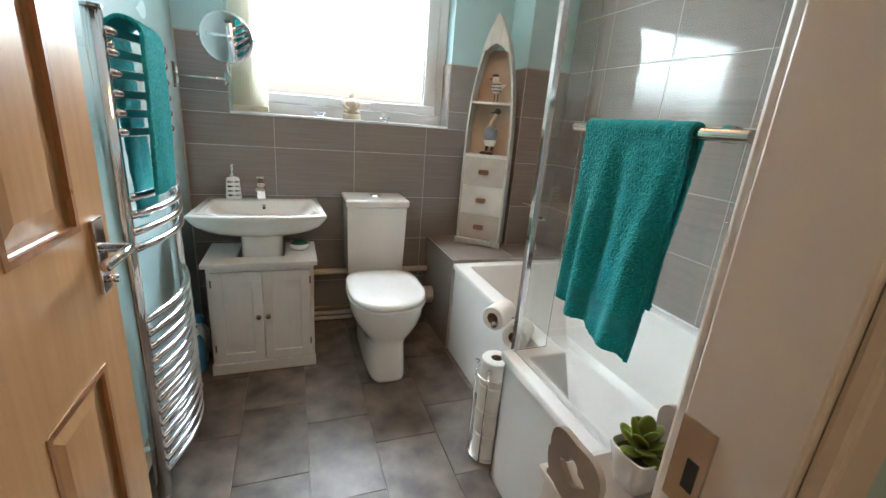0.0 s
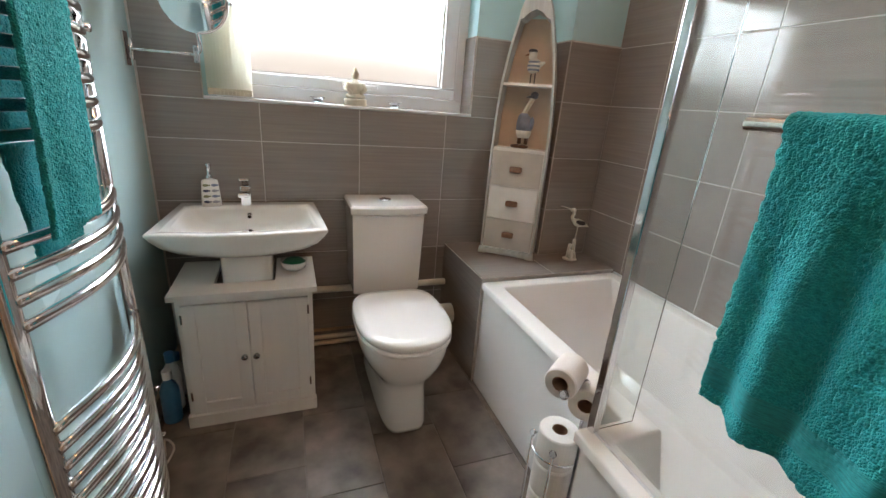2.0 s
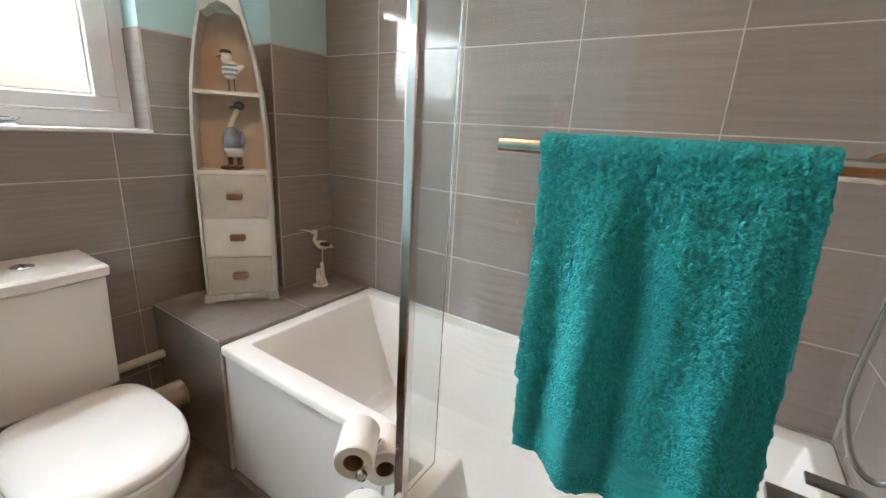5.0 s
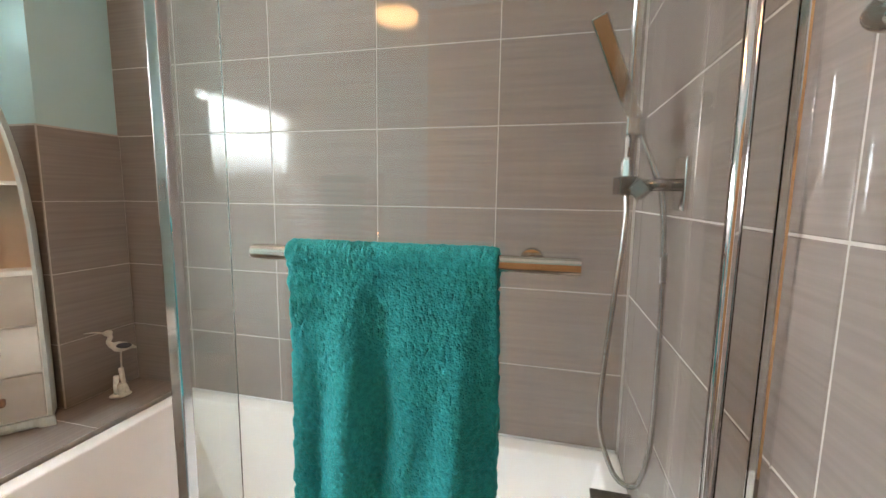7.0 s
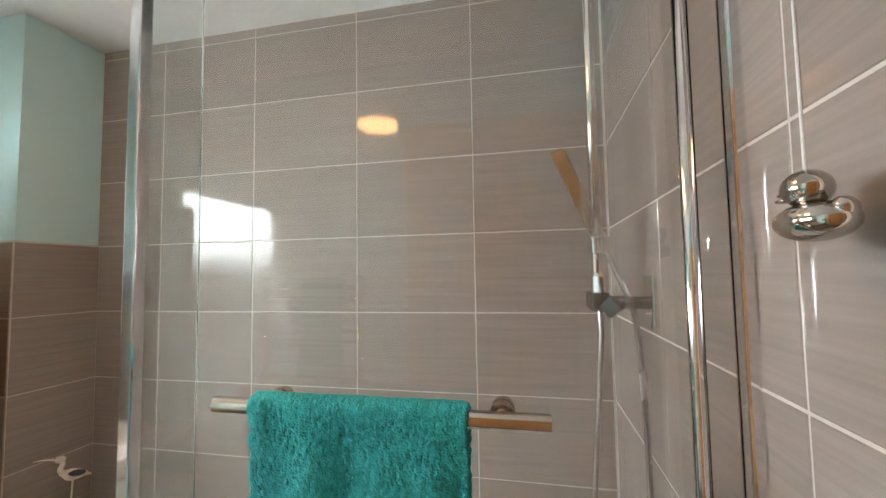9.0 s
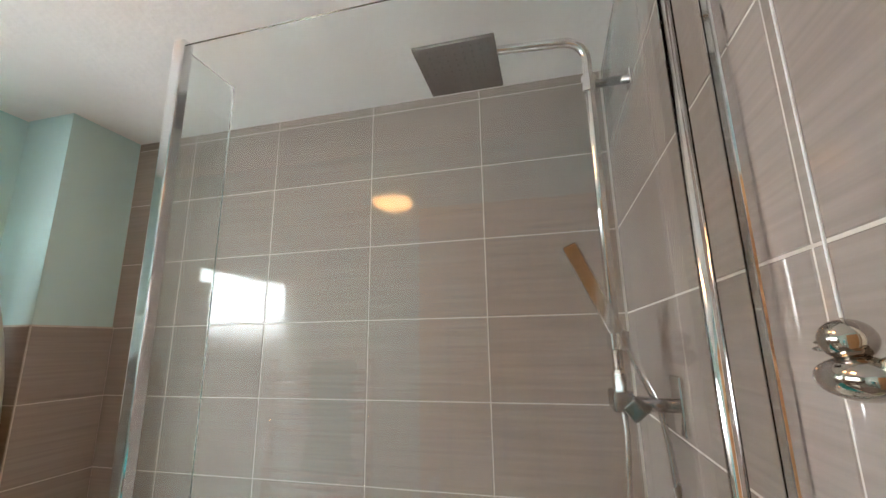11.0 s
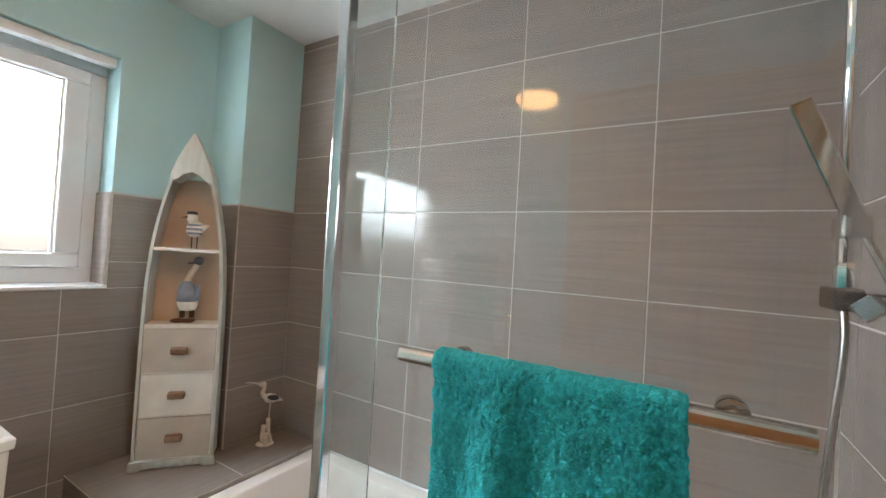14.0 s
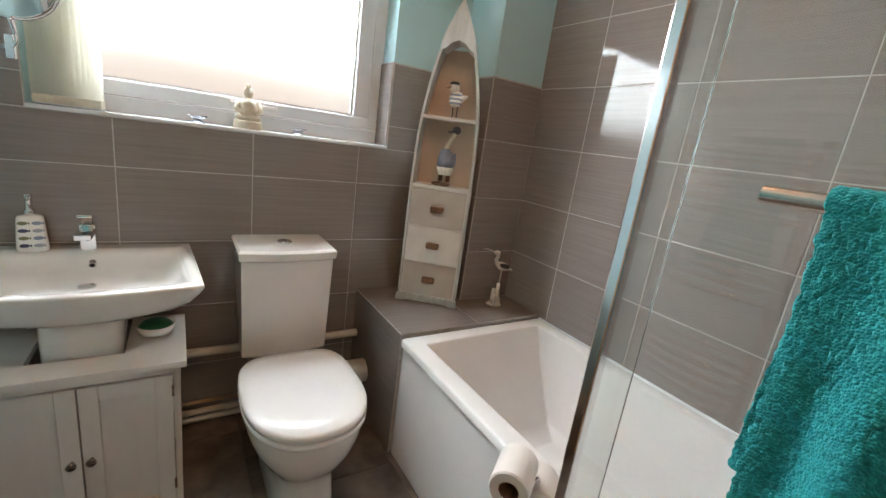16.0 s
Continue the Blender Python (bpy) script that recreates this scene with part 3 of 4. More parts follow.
soap = thing("soap_dispenser", "white soap dispenser with printed fish and chrome pump", "soap dispenser", (-0.046, 2.612, 0.757), rz=8)
part("bottle", loft([ring(0, 0, 0.036, 0.026, 0.0, 3), ring(0, 0, 0.038, 0.028, 0.005, 3), ring(0, 0, 0.031, 0.024, 0.100, 3), ring(0, 0, 0.027, 0.021, 0.107, 3), ring(0, 0, 0.014, 0.014, 0.110, 3)]), M_CERAM, soap, smooth=True)
fishmats = [mat("fish_navy", (0.05, 0.06, 0.11), 0.4), mat("fish_slate", (0.20, 0.24, 0.33), 0.4), mat("fish_olive", (0.20, 0.20, 0.10), 0.4), mat("fish_grey", (0.33, 0.33, 0.36), 0.4)]
for r in range(4):
    for c in range(2):
        x, z, h = -0.016 + 0.031 * c, 0.021 + 0.0225 * r, 0.0285 - 0.0035 * r / 4
        body = [(x + 0.0115 * math.cos(a), z + 0.0055 * math.sin(a)) for a in [k * 0.524 for k in range(12)]]
        f = prism(body, -h - 0.0004, -h + 0.004)
        prism([(x + 0.009, z), (x + 0.0155, z + 0.0045), (x + 0.0155, z - 0.0045)], -h - 0.0004, -h + 0.004, f)
        part("fish", f, fishmats[(r * 2 + c * 3) % 4], soap)
pm_ = lathe([(0.013, 0.108), (0.013, 0.122), (0.008, 0.126), (0.008, 0.16), (0.010, 0.161), (0.010, 0.172), (0.004, 0.174)])
part("pump", pm_, M_CHROME, soap, smooth=True)
part("nozzle", tube([(0, 0, 0.166), (0.0, -0.03, 0.166), (0.0, -0.034, 0.160)], 0.004, 8), M_CHROME, soap)

# ---- under-basin cabinet ----
CX0, CX1, CY0, CY1, CH = -0.130, 0.322, 2.188, 2.50, 0.533
cab = thing("basin_cabinet", "white painted under-basin cabinet with two panelled doors", "cabinet")
cb = bmesh.new()
for b in ((CX0, CX0 + 0.016, CY0 + 0.018, CY1, 0, CH), (CX1 - 0.016, CX1, CY0 + 0.018, CY1, 0, CH), (CX0 + 0.016, CX1 - 0.016, CY1 - 0.01, CY1, 0.05, 0.40),
          (CX0 + 0.016, CX1 - 0.016, CY0 + 0.02, CY1 - 0.01, 0.05, 0.066)):
    box(*b, bm=cb)
part("body", cb, M_CAB, cab)
part("plinth", box(CX0 - 0.004, CX1 + 0.004, CY0 - 0.006, CY0 + 0.018, 0.0, 0.052), M_CAB, cab, bevel=0.002)
part("top_rail", box(CX0 + 0.016, CX1 - 0.016, CY0 + 0.004, CY0 + 0.018, CH - 0.022, CH), M_CAB, cab)
outline = [(CX0 - 0.016, CY0 - 0.014), (CX1 + 0.016, CY0 - 0.014), (CX1 + 0.016, CY1), (0.194, CY1), (0.194, 2.262), (-0.014, 2.262), (-0.014, CY1), (CX0 - 0.016, CY1)]
ctop = loft([[(x, y, z) for x, y in outline] for z in (CH, CH + 0.02)])
part("top", ctop, M_CAB, cab, bevel=0.0015)
for k, (x0, x1) in enumerate(((CX0 + 0.018, 0.0945), (0.0975, CX1 - 0.018))):
    z0, z1 = 0.056, CH - 0.026
    fr = bmesh.new()
    for q in ((x0, x0 + 0.042, z0, z1), (x1 - 0.042, x1, z0, z1), (x0 + 0.042, x1 - 0.042, z0, z0 + 0.045), (x0 + 0.042, x1 - 0.042, z1 - 0.045, z1)):
        box(q[0], q[1], CY0, CY0 + 0.016, q[2], q[3], fr)
    dr = part("door", fr, M_CAB, cab, bevel=0.0015)
    part("panel", box(x0 + 0.040, x1 - 0.040, CY0 + 0.010, CY0 + 0.014, z0 + 0.043, z1 - 0.043), M_CAB, dr)
    kx = x1 - 0.019 if k == 0 else x0 + 0.019
    part("knob", lathe([(0.004, 0.0), (0.005, 0.010), (0.011, 0.014), (0.012, 0.020), (0.008, 0.025), (0.002, 0.0265)], n=16), M_DARKMETAL, dr, "dark chrome knob", smooth=True).matrix_basis = pose(kx, CY0, 0.29, 90)
    for hz in (0.12, 0.44):
        part("hinge", box(x0 - 0.003 if k == 0 else x1 - 0.003, x0 + 0.003 if k == 0 else x1 + 0.003, CY0 - 0.003, CY0 + 0.004, hz, hz + 0.035), M_NICKEL, dr)

dish = thing("soap_dish", "white bowl holding green soap on the cabinet", "soap dish", (0.262, 2.37, CH + 0.02))
part("bowl", lathe([(0.030, 0.0), (0.044, 0.008), (0.052, 0.034), (0.049, 0.035), (0.041, 0.012), (0.01, 0.008)]), M_CERAM, dish, smooth=True)
part("soap", lathe([(0.040, 0.012), (0.046, 0.028), (0.034, 0.039), (0.01, 0.043), (0.002, 0.043)]), M_GREEN, dish, "green soap block", smooth=True)

for k, (x, y, h, m) in enumerate(((-0.205, 2.33, 0.25, M_WHITE), (-0.20, 2.255, 0.22, M_BLUEPL), (-0.21, 2.42, 0.19, M_WHITE))):
    bt = thing("cleaning_bottle", ("blue" if m is M_BLUEPL else "white") + " plastic cleaning bottle beside the cabinet", "bottle", (x, y, 0), group="bottles by the cabinet")
    part("bottle", lathe([(0.030, 0), (0.032, 0.006), (0.032, h * 0.62), (0.024, h * 0.74), (0.013, h * 0.82), (0.013, h * 0.86)]), m, bt, smooth=True)
    part("cap", lathe([(0.016, h * 0.85), (0.016, h), (0.004, h)]), M_BLUEPL if m is M_WHITE else M_WHITE, bt, smooth=False)

# ---- pipes ----
def pipe(label, pts, r, m, group=""):
    return tagged(part("pipe", tube(pts, r, 14), m, smooth=True), label, "pipe", group=group)


pipe("cream painted pipe along the tiled wall", [(0.20, 2.625, 0.330), (0.56, 2.625, 0.328)], 0.017, M_PIPE)
pipe("cream painted pipe running into the ledge", [(0.785, 2.625, 0.325), (NX + 0.01, 2.625, 0.325)], 0.017, M_PIPE)
for z, r in ((0.062, 0.012), (0.028, 0.012)):
    pipe("cream heating pipe low on the wall", [(0.20, 2.63, z), (0.56, 2.63, z)], r, M_PIPE, "low pipes")
pipe("old copper pipe low on the wall", [(0.20, 2.645, 0.094), (0.56, 2.645, 0.094)], 0.008, M_COPPER, "low pipes")
pipe("wide cream soil pipe from the toilet", [(0.72, 2.50, 0.20), (NX + 0.01, 2.50, 0.20)], 0.052, M_PIPE)

# ---- towel radiator ----
RXU, RY_N, RY_F = -0.140, 1.432, 1.858
rad = thing("towel_radiator", "chrome ladder towel radiator with bowed bars", "towel radiator")
for y in (RY_N, RY_F):
    up = part("upright", tube([(RXU, y, 0.10), (RXU, y, 1.385)], 0.019, 18), M_CHROME, rad, smooth=True)
    part("cap", tube([(RXU, y, 1.385), (RXU, y, 1.392)], 0.0195, 18), M_DARKMETAL, up)
levels = [1.345 - 0.042 * i for i in range(6)] + [0.985 - 0.042 * i for i in range(4)] + [0.665 - 0.0405 * i for i in range(13)]
for z in levels:
    pts = [(RXU + 0.012 + 0.046 * math.sin(math.pi * k / 14), RY_N + (RY_F - RY_N) * k / 14, z) for k in range(15)]
    part("bar", tube(pts, 0.0105, 12), M_CHROME, rad, smooth=True)
for y in (RY_N, RY_F):
    for z in (1.32, 0.24):
        part("bracket", tube([(XL, y + 0.03, z), (RXU, y + 0.03, z), (RXU + 0.02, y + 0.03, z)], 0.009, 12), M_CHROME, rad, smooth=True)
    vl = part("valve", lathe([(0.016, 0.062), (0.016, 0.10), (0.011, 0.104), (0.002, 0.104)], (RXU, y, 0)), M_CHROME, rad, smooth=True)
    part("tail_pipe", tube([(RXU, y, 0.0), (RXU, y, 0.065)], 0.008, 10), M_CHROME, vl, smooth=True)
part("bleed_screw", lathe([(0.006, 0.0), (0.006, 0.012), (0.002, 0.014)], (RXU + 0.03, RY_F, 0.42)), M_CHROME, rad)
cable = thing("radiator_cable", "white cable trailing from the radiator", "cable")
part("lead", tube(curve([(RXU, 1.92, 0.13), (-0.165, 2.02, 0.11), (-0.15, 2.04, 0.05), (-0.18, 1.99, 0.01), (-0.215, 1.9, 0.006), (-0.24, 1.7, 0.006)]), 0.0035, 8), M_PIPE, cable, smooth=True)
towel("radiator_towel", "teal terry towel draped over the towel radiator", (RXU + 0.032, 0, 1.348), 0.034, 0.43, 0.36, 1.490, 1.650, 1.0, 11, 0.006, (0.0, 0.0), 0.075, (9, 9))
tagged(part("skirting", box(XL, XL + 0.014, SP, YN, 0.0, 0.085), M_SKIRT, bevel=0.002), "cream painted skirting board", "skirting", kind="structure")

# ---- mirror on arm ----
mir = thing("shaving_mirror", "round chrome shaving mirror on a wall arm", "mirror", (XL, 2.59, 1.325))
part("wall_plate", box(0.0, 0.010, -0.022, 0.022, -0.055, 0.055), M_CHROME, mir, bevel=0.002)
part("pivot", tube([(0.020, 0, -0.035), (0.020, 0, 0.035)], 0.008, 12), M_CHROME, mir, smooth=True)
part("arm", tube([(0.02, 0, 0.0), (0.225, -0.03, 0.0)], 0.005, 10), M_CHROME, mir, smooth=True)
part("joint", box(0.218, 0.236, -0.042, -0.022, -0.028, 0.03), M_CHROME, mir, bevel=0.002)
part("stem", tube(curve([(0.230, -0.035, 0.0), (0.247, -0.065, 0.02), (0.245, -0.095, 0.065)]), 0.005, 10), M_CHROME, mir, smooth=True)
disc_m = pose(0.245, -0.095, 0.168, 102, 0, -3)
bm = lathe([(0.098, -0.008), (0.106, -0.004), (0.106, 0.006), (0.099, 0.009)], n=48)
bmesh.ops.transform(bm, matrix=disc_m, verts=bm.verts[:])
part("rim", bm, M_CHROME, mir, smooth=True)
bm = lathe([(0.098, 0.0092), (0.097, 0.0098), (0.002, 0.0100)], n=48)
bmesh.ops.transform(bm, matrix=disc_m, verts=bm.verts[:])
part("mirror_glass", bm, M_MIRROR, mir)
for sx_ in (-1, 1):
    bm = ball((sx_ * 0.112, 0, 0), 0.008)
    bmesh.ops.transform(bm, matrix=disc_m, verts=bm.verts[:])
    part("pivot_knob", bm, M_CHROME, mir, smooth=True)

# ---- boat shelf ----
boat = thing("boat_shelf", "washed white boat-shaped shelf with three drawers", "shelf", (1.262, 2.440, 0.526), rz=-39)
HALF = ((0.0, 0.131), (0.25, 0.132), (0.5, 0.131), (0.68, 0.127), (0.82, 0.117), (0.93, 0.101), (1.02, 0.082), (1.08, 0.066))


def hw(z):
    for (z0, a0), (z1, a1) in zip(HALF, HALF[1:]):
        if z <= z1:
            return a0 + (a1 - a0) * (z - z0) / (z1 - z0)
    return HALF[-1][1]


zs = [0.02 + 1.06 * i / 26 for i in range(27)]
D = 0.105
for sgn in (-1, 1):
    bm = loft([[(sgn * hw(z), -0.0, z), (sgn * hw(z), D, z), (sgn * (hw(z) - 0.010), D, z), (sgn * (hw(z) - 0.010), -0.0, z)] for z in zs])
    part("side", bm, M_SHELF, boat)
bm = loft([[(-hw(z) + 0.0105, D - 0.008, z), (hw(z) - 0.0105, D - 0.008, z), (hw(z) - 0.0105, D, z), (-hw(z) + 0.0105, D, z)] for z in zs])
part("back", bm, M_SHELFIN, boat, "tan back board")
for z in (0.522, 0.805):
    part("shelf", box(-hw(z) + 0.011, hw(z) - 0.011, 0.004, D - 0.009, z - 0.006, z + 0.006), M_DRAWWHITE, boat)
bm = bmesh.new()
prow = [(-0.070, 1.058), (-0.048, 1.066), (-0.028, 1.086), (0.0, 1.098), (0.028, 1.086), (0.048, 1.066), (0.070, 1.058)]
top = [(-0.066, 1.092), (-0.050, 1.140), (-0.027, 1.192), (0.0, 1.245), (0.027, 1.192), (0.050, 1.140), (0.066, 1.092)]
loft([[(x, y, z) for x, z in prow] + [(x, y, z) for x, z in top[::-1]] for y in (-0.006, D)], bm, cap0=False, cap1=False)
for y in (-0.006, D):
    va = [bm.verts.new((x, y, z)) for x, z in prow]
    vb = [bm.verts.new((x, y, z)) for x, z in top]
    for i in range(6):
        bm.faces.new((va[i], va[i + 1], vb[i + 1], vb[i]))
part("prow", bm, M_SHELF, boat, "pointed white prow with scalloped edge")
foot = [(-0.140, 0.0), (-0.105, 0.0), (-0.085, 0.012), (-0.04, 0.018), (0.04, 0.018), (0.085, 0.012), (0.105, 0.0), (0.140, 0.0)]
ftop = [(-0.136, 0.032), (-0.105, 0.034), (-0.085, 0.034), (-0.04, 0.034), (0.04, 0.034), (0.085, 0.034), (0.105, 0.034), (0.136, 0.032)]
bm = bmesh.new()
loft([[(x, y, z) for x, z in foot] + [(x, y, z) for x, z in ftop[::-1]] for y in (-0.010, 0.004)], bm, cap0=False, cap1=False)
for y in (-0.010, 0.004):
    va = [bm.verts.new((x, y, z)) for x, z in foot]
    vb = [bm.verts.new((x, y, z)) for x, z in ftop]
    for i in range(7):
        bm.faces.new((va[i], va[i + 1], vb[i + 1], vb[i]))
part("foot", bm, M_SHELF, boat)
part("base", box(-0.12, 0.12, 0.004, D - 0.009, 0.0, 0.03), M_SHELF, boat)
for z0, z1, m in ((0.037, 0.185, M_DRAWGREY), (0.192, 0.345, M_DRAWWHITE), (0.352, 0.512, M_DRAWGREY)):
    dw = part("drawer", box(-0.117, 0.117, 0.002, 0.010, z0, z1), m, boat, bevel=0.002)
    part("handle", box(-0.028, 0.028, -0.022, 0.003, (z0 + z1) / 2 - 0.012, (z0 + z1) / 2 + 0.014), M_KNOB, dw, "brown driftwood handle", bevel=0.006)

part("carcass", box(-0.1205, 0.1205, 0.008, D - 0.0085, 0.0305, 0.515), M_DRAWWHITE, boat)

BM = pose(1.262, 2.440, 0.526, 0, 0, -39)


def in_boat(x, y, z):
    return tuple(BM @ Vector((x, y, z)))


gull = thing("bird_figure", "striped grey and white wooden bird on thin legs", "figurine", in_boat(0.012, 0.045, 0.811), rz=-39)
part("body", ball((0.0, 0, 0.075), 0.034, (0.85, 0.75, 0.95), turn=pose(0, 0, 0, 0, 25, 0)), M_WHITEFIG, gull, smooth=True)
for k, z in enumerate((0.058, 0.074, 0.090)):
    bm = lathe([(0.0285 - 0.003 * (k != 1), z - 0.004), (0.0292 - 0.003 * (k != 1), z), (0.0285 - 0.003 * (k != 1), z + 0.004)], n=20, cap0=False, cap1=False)
    part("stripe", bm, M_GREYFIG, gull, smooth=True)
part("head", ball((-0.010, 0, 0.118), 0.020, (0.95, 0.85, 1.2)), M_WHITEFIG, gull, smooth=True)
part("cap", lathe([(0.019, 0.130), (0.020, 0.136), (0.014, 0.142), (0.002, 0.143)], (-0.012, 0, 0)), M_DARKFIG, gull, "dark cap", smooth=True)
part("beak", tube([(-0.026, -0.005, 0.120), (-0.044, -0.012, 0.114)], [0.005, 0.0012], 8), M_KNOB, gull)
part("tail", tube([(0.022, 0, 0.08), (0.046, 0.004, 0.092)], [0.014, 0.004], 8), M_WHITEFIG, gull)
for x in (-0.008, 0.010):
    part("leg", tube([(x, 0, 0.0), (x, 0, 0.048)], 0.0022, 8), M_DARKFIG, gull)

dk = thing("duck_figure", "tall wooden duck in grey-blue waistcoat and brown boots", "figurine", in_boat(0.005, 0.045, 0.528), rz=-39)
part("body", loft([ring(0.0, 0, 0.026, 0.022, 0.048, 2, 20), ring(0.0, 0, 0.034, 0.028, 0.066, 2, 20), ring(-0.002, 0, 0.035, 0.029, 0.085, 2, 20)]), M_WHITEFIG, dk, smooth=True)
part("waistcoat", loft([ring(-0.002, 0, 0.036, 0.030, 0.082, 2, 20), ring(-0.004, 0, 0.034, 0.029, 0.115, 2, 20), ring(-0.006, 0, 0.026, 0.024, 0.145, 2, 20), ring(-0.008, 0, 0.014, 0.014, 0.158, 2, 20)]), M_GREYFIG, dk, smooth=True)
part("neck", tube(curve([(-0.008, 0, 0.15), (0.0, 0, 0.175), (0.014, 0, 0.205), (0.024, 0, 0.228)]), 0.0105, 12), M_PALEFIG, dk, smooth=True)
part("head", ball((0.028, -0.002, 0.236), 0.017, (1.1, 0.9, 0.95)), M_DARKFIG, dk, smooth=True)
part("bill", tube([(0.018, -0.012, 0.232), (-0.004, -0.024, 0.226)], [0.007, 0.003], 8), M_DARKFIG, dk)
part("lifebuoy", tube([(-0.022 + 0.0, -0.030, 0.140)] + [(-0.022 + 0.014 * math.cos(a), -0.030, 0.126 + 0.014 * math.sin(a)) for a in [math.pi / 2 + k * 0.5236 for k in range(13)]], 0.005, 8), M_WHITEFIG, dk, smooth=True)
part("wing", ball((0.032, -0.004, 0.115), 0.03, (0.35, 0.5, 1.0)), M_GREYFIG, dk, smooth=True)
for x in (-0.016, 0.016):
    part("leg", tube([(x, 0, 0.02), (x, 0, 0.052)], 0.009, 10), M_BROWNFIG, dk, smooth=True)
    part("boot", ball((x - 0.010, -0.010, 0.009), 0.02, (1.35, 0.8, 0.45), turn=pose(0, 0, 0, 0, 0, 25)), M_BROWNFIG, dk, smooth=True)

wb = thing("wading_bird", "white carved wading bird on a driftwood post", "figurine", (1.575, 2.335, 0.526), rz=-30)
part("base", ball((0, 0, 0.008), 0.036, (1.0, 0.75, 0.26)), M_WHITEFIG, wb, smooth=True)
bm = bmesh.new()
for k, (x, y, h, r) in enumerate(((-0.010, 0.0, 0.085, 0.011), (0.010, 0.005, 0.11, 0.010), (0.0, -0.012, 0.055, 0.012), (0.018, -0.006, 0.045, 0.009))):
    tube([(x, y, 0.012), (x * 1.15, y, h * 0.5), (x * 0.8, y, h)], [r, r * 0.85, r * 0.9], 10, bm)
part("driftwood", bm, M_WHITEFIG, wb, smooth=True)
part("leg", tube([(0.010, 0.005, 0.108), (0.012, 0.002, 0.18)], 0.0028, 8), M_WHITEFIG, wb)
bm = loft([[(x, 0.006 * math.cos(a) * w / 0.02, z + w * math.sin(a)) for a in [k * 0.5236 for k in range(12)]]
           for x, z, w in ((-0.018, 0.206, 0.008), (-0.008, 0.200, 0.017), (0.008, 0.197, 0.021), (0.028, 0.195, 0.017), (0.046, 0.190, 0.009), (0.062, 0.182, 0.002))])
part("body", bm, M_WHITEFIG, wb, smooth=True)
part("wing", ball((0.022, -0.006, 0.200), 0.022, (1.1, 0.22, 0.5), turn=pose(0, 0, 0, 0, 10, 0)), M_DARKFIG, wb, "dark painted wing", smooth=True)
part("neck", tube(curve([(-0.012, 0, 0.205), (-0.022, 0, 0.222), (-0.016, 0, 0.240), (-0.020, 0, 0.254)]), [0.011, 0.0108, 0.0105, 0.0100, 0.0096, 0.0092, 0.0088, 0.0084, 0.008] + [0.008] * 16, 10), M_WHITEFIG, wb, smooth=True)
part("head", ball((-0.022, 0, 0.257), 0.013, (1.15, 0.8, 0.9)), M_WHITEFIG, wb, smooth=True)
part("beak", tube(curve([(-0.032, 0, 0.258), (-0.06, 0, 0.268), (-0.09, 0, 0.270)], 4), [0.004, 0.0036, 0.0032, 0.0028, 0.0025, 0.0022, 0.0019, 0.0016, 0.0012], 8), M_WHITEFIG, wb, smooth=True)

# ---- sill ornaments ----
bm = bmesh.new()
lathe([(0.050, 0.0), (0.052, 0.006), (0.048, 0.018), (0.052, 0.026), (0.044, 0.030)], n=28, bm=bm)
ball((0, -0.004, 0.040), 0.045, (1.0, 0.75, 0.36), bm)
lathe([(0.032, 0.035), (0.031, 0.055), (0.034, 0.085), (0.026, 0.100), (0.012, 0.106), (0.011, 0.114)], n=24, bm=bm)
for s_ in (-1, 1):
    tube([(s_ * 0.032, 0, 0.095), (s_ * 0.042, -0.008, 0.07), (s_ * 0.018, -0.03, 0.052)], [0.010, 0.010, 0.008], 10, bm)
ball((0, 0, 0.128), 0.0175, (0.95, 1.0, 1.2), bm)
ball((0, 0, 0.150), 0.008, (1, 1, 1), bm)
st = part("statue", bm, M_PALEFIG, smooth=True)
st.matrix_basis = pose(0.555, YN + 0.052, WZ0)
tagged(st, "small cream seated stone statue on the window sill", "statue")
for x in (0.392, 0.735):
    cr = thing("tealight_holder", "faceted clear glass tealight holder on the sill", "candle holder", (x, YN + 0.040, WZ0), group="glass holders on the sill")
    part("holder", lathe([(0.022, 0.0), (0.028, 0.004), (0.014, 0.012), (0.030, 0.022), (0.034, 0.026), (0.026, 0.026), (0.018, 0.016), (0.004, 0.015)], n=10), M_CRYSTAL, cr)

# ---- shower set ----
sh = thing("shower_set", "chrome riser shower with square rain head and handset", "shower", (1.355, YS, 0))
part("wall_plate", box(-0.105, -0.045, 0.0, 0.012, 1.285, 1.385), M_CHROME, sh, bevel=0.003)
part("valve_bar", box(-0.045, 0.045, 0.075, 0.112, 1.315, 1.352), M_DARKMETAL, sh, bevel=0.004)
part("inlet", tube([(-0.075, 0.0, 1.334), (-0.070, 0.05, 1.334), (-0.03, 0.082, 1.334)], 0.012, 14), M_DARKMETAL, sh, smooth=True)
kn = box(-0.016, 0.016, 0.0, 0.026, -0.016, 0.016)
bmesh.ops.transform(kn, matrix=pose(-0.066, 0.072, 1.325, 0, 40, 60), verts=kn.verts[:])
part("diverter_knob", kn, M_DARKMETAL, sh, bevel=0.004)
part("riser_nut", lathe([(0.014, 1.352), (0.014, 1.385), (0.011, 1.392)], (-0.008, 0.093, 0), 8), M_CHROME, sh)
arm_pts = [(-0.008, 0.093, 1.36), (-0.008, 0.093, 1.8), (-0.008, 0.093, 2.100)] + [(-0.008 - 0.002 * k, 0.093 + 0.05 * (1 - math.cos(k * 0.262)), 2.100 + 0.05 * math.sin(k * 0.262)) for k in range(1, 7)] + [(-0.035, 0.30, 2.150), (-0.052, 0.392, 2.148)]
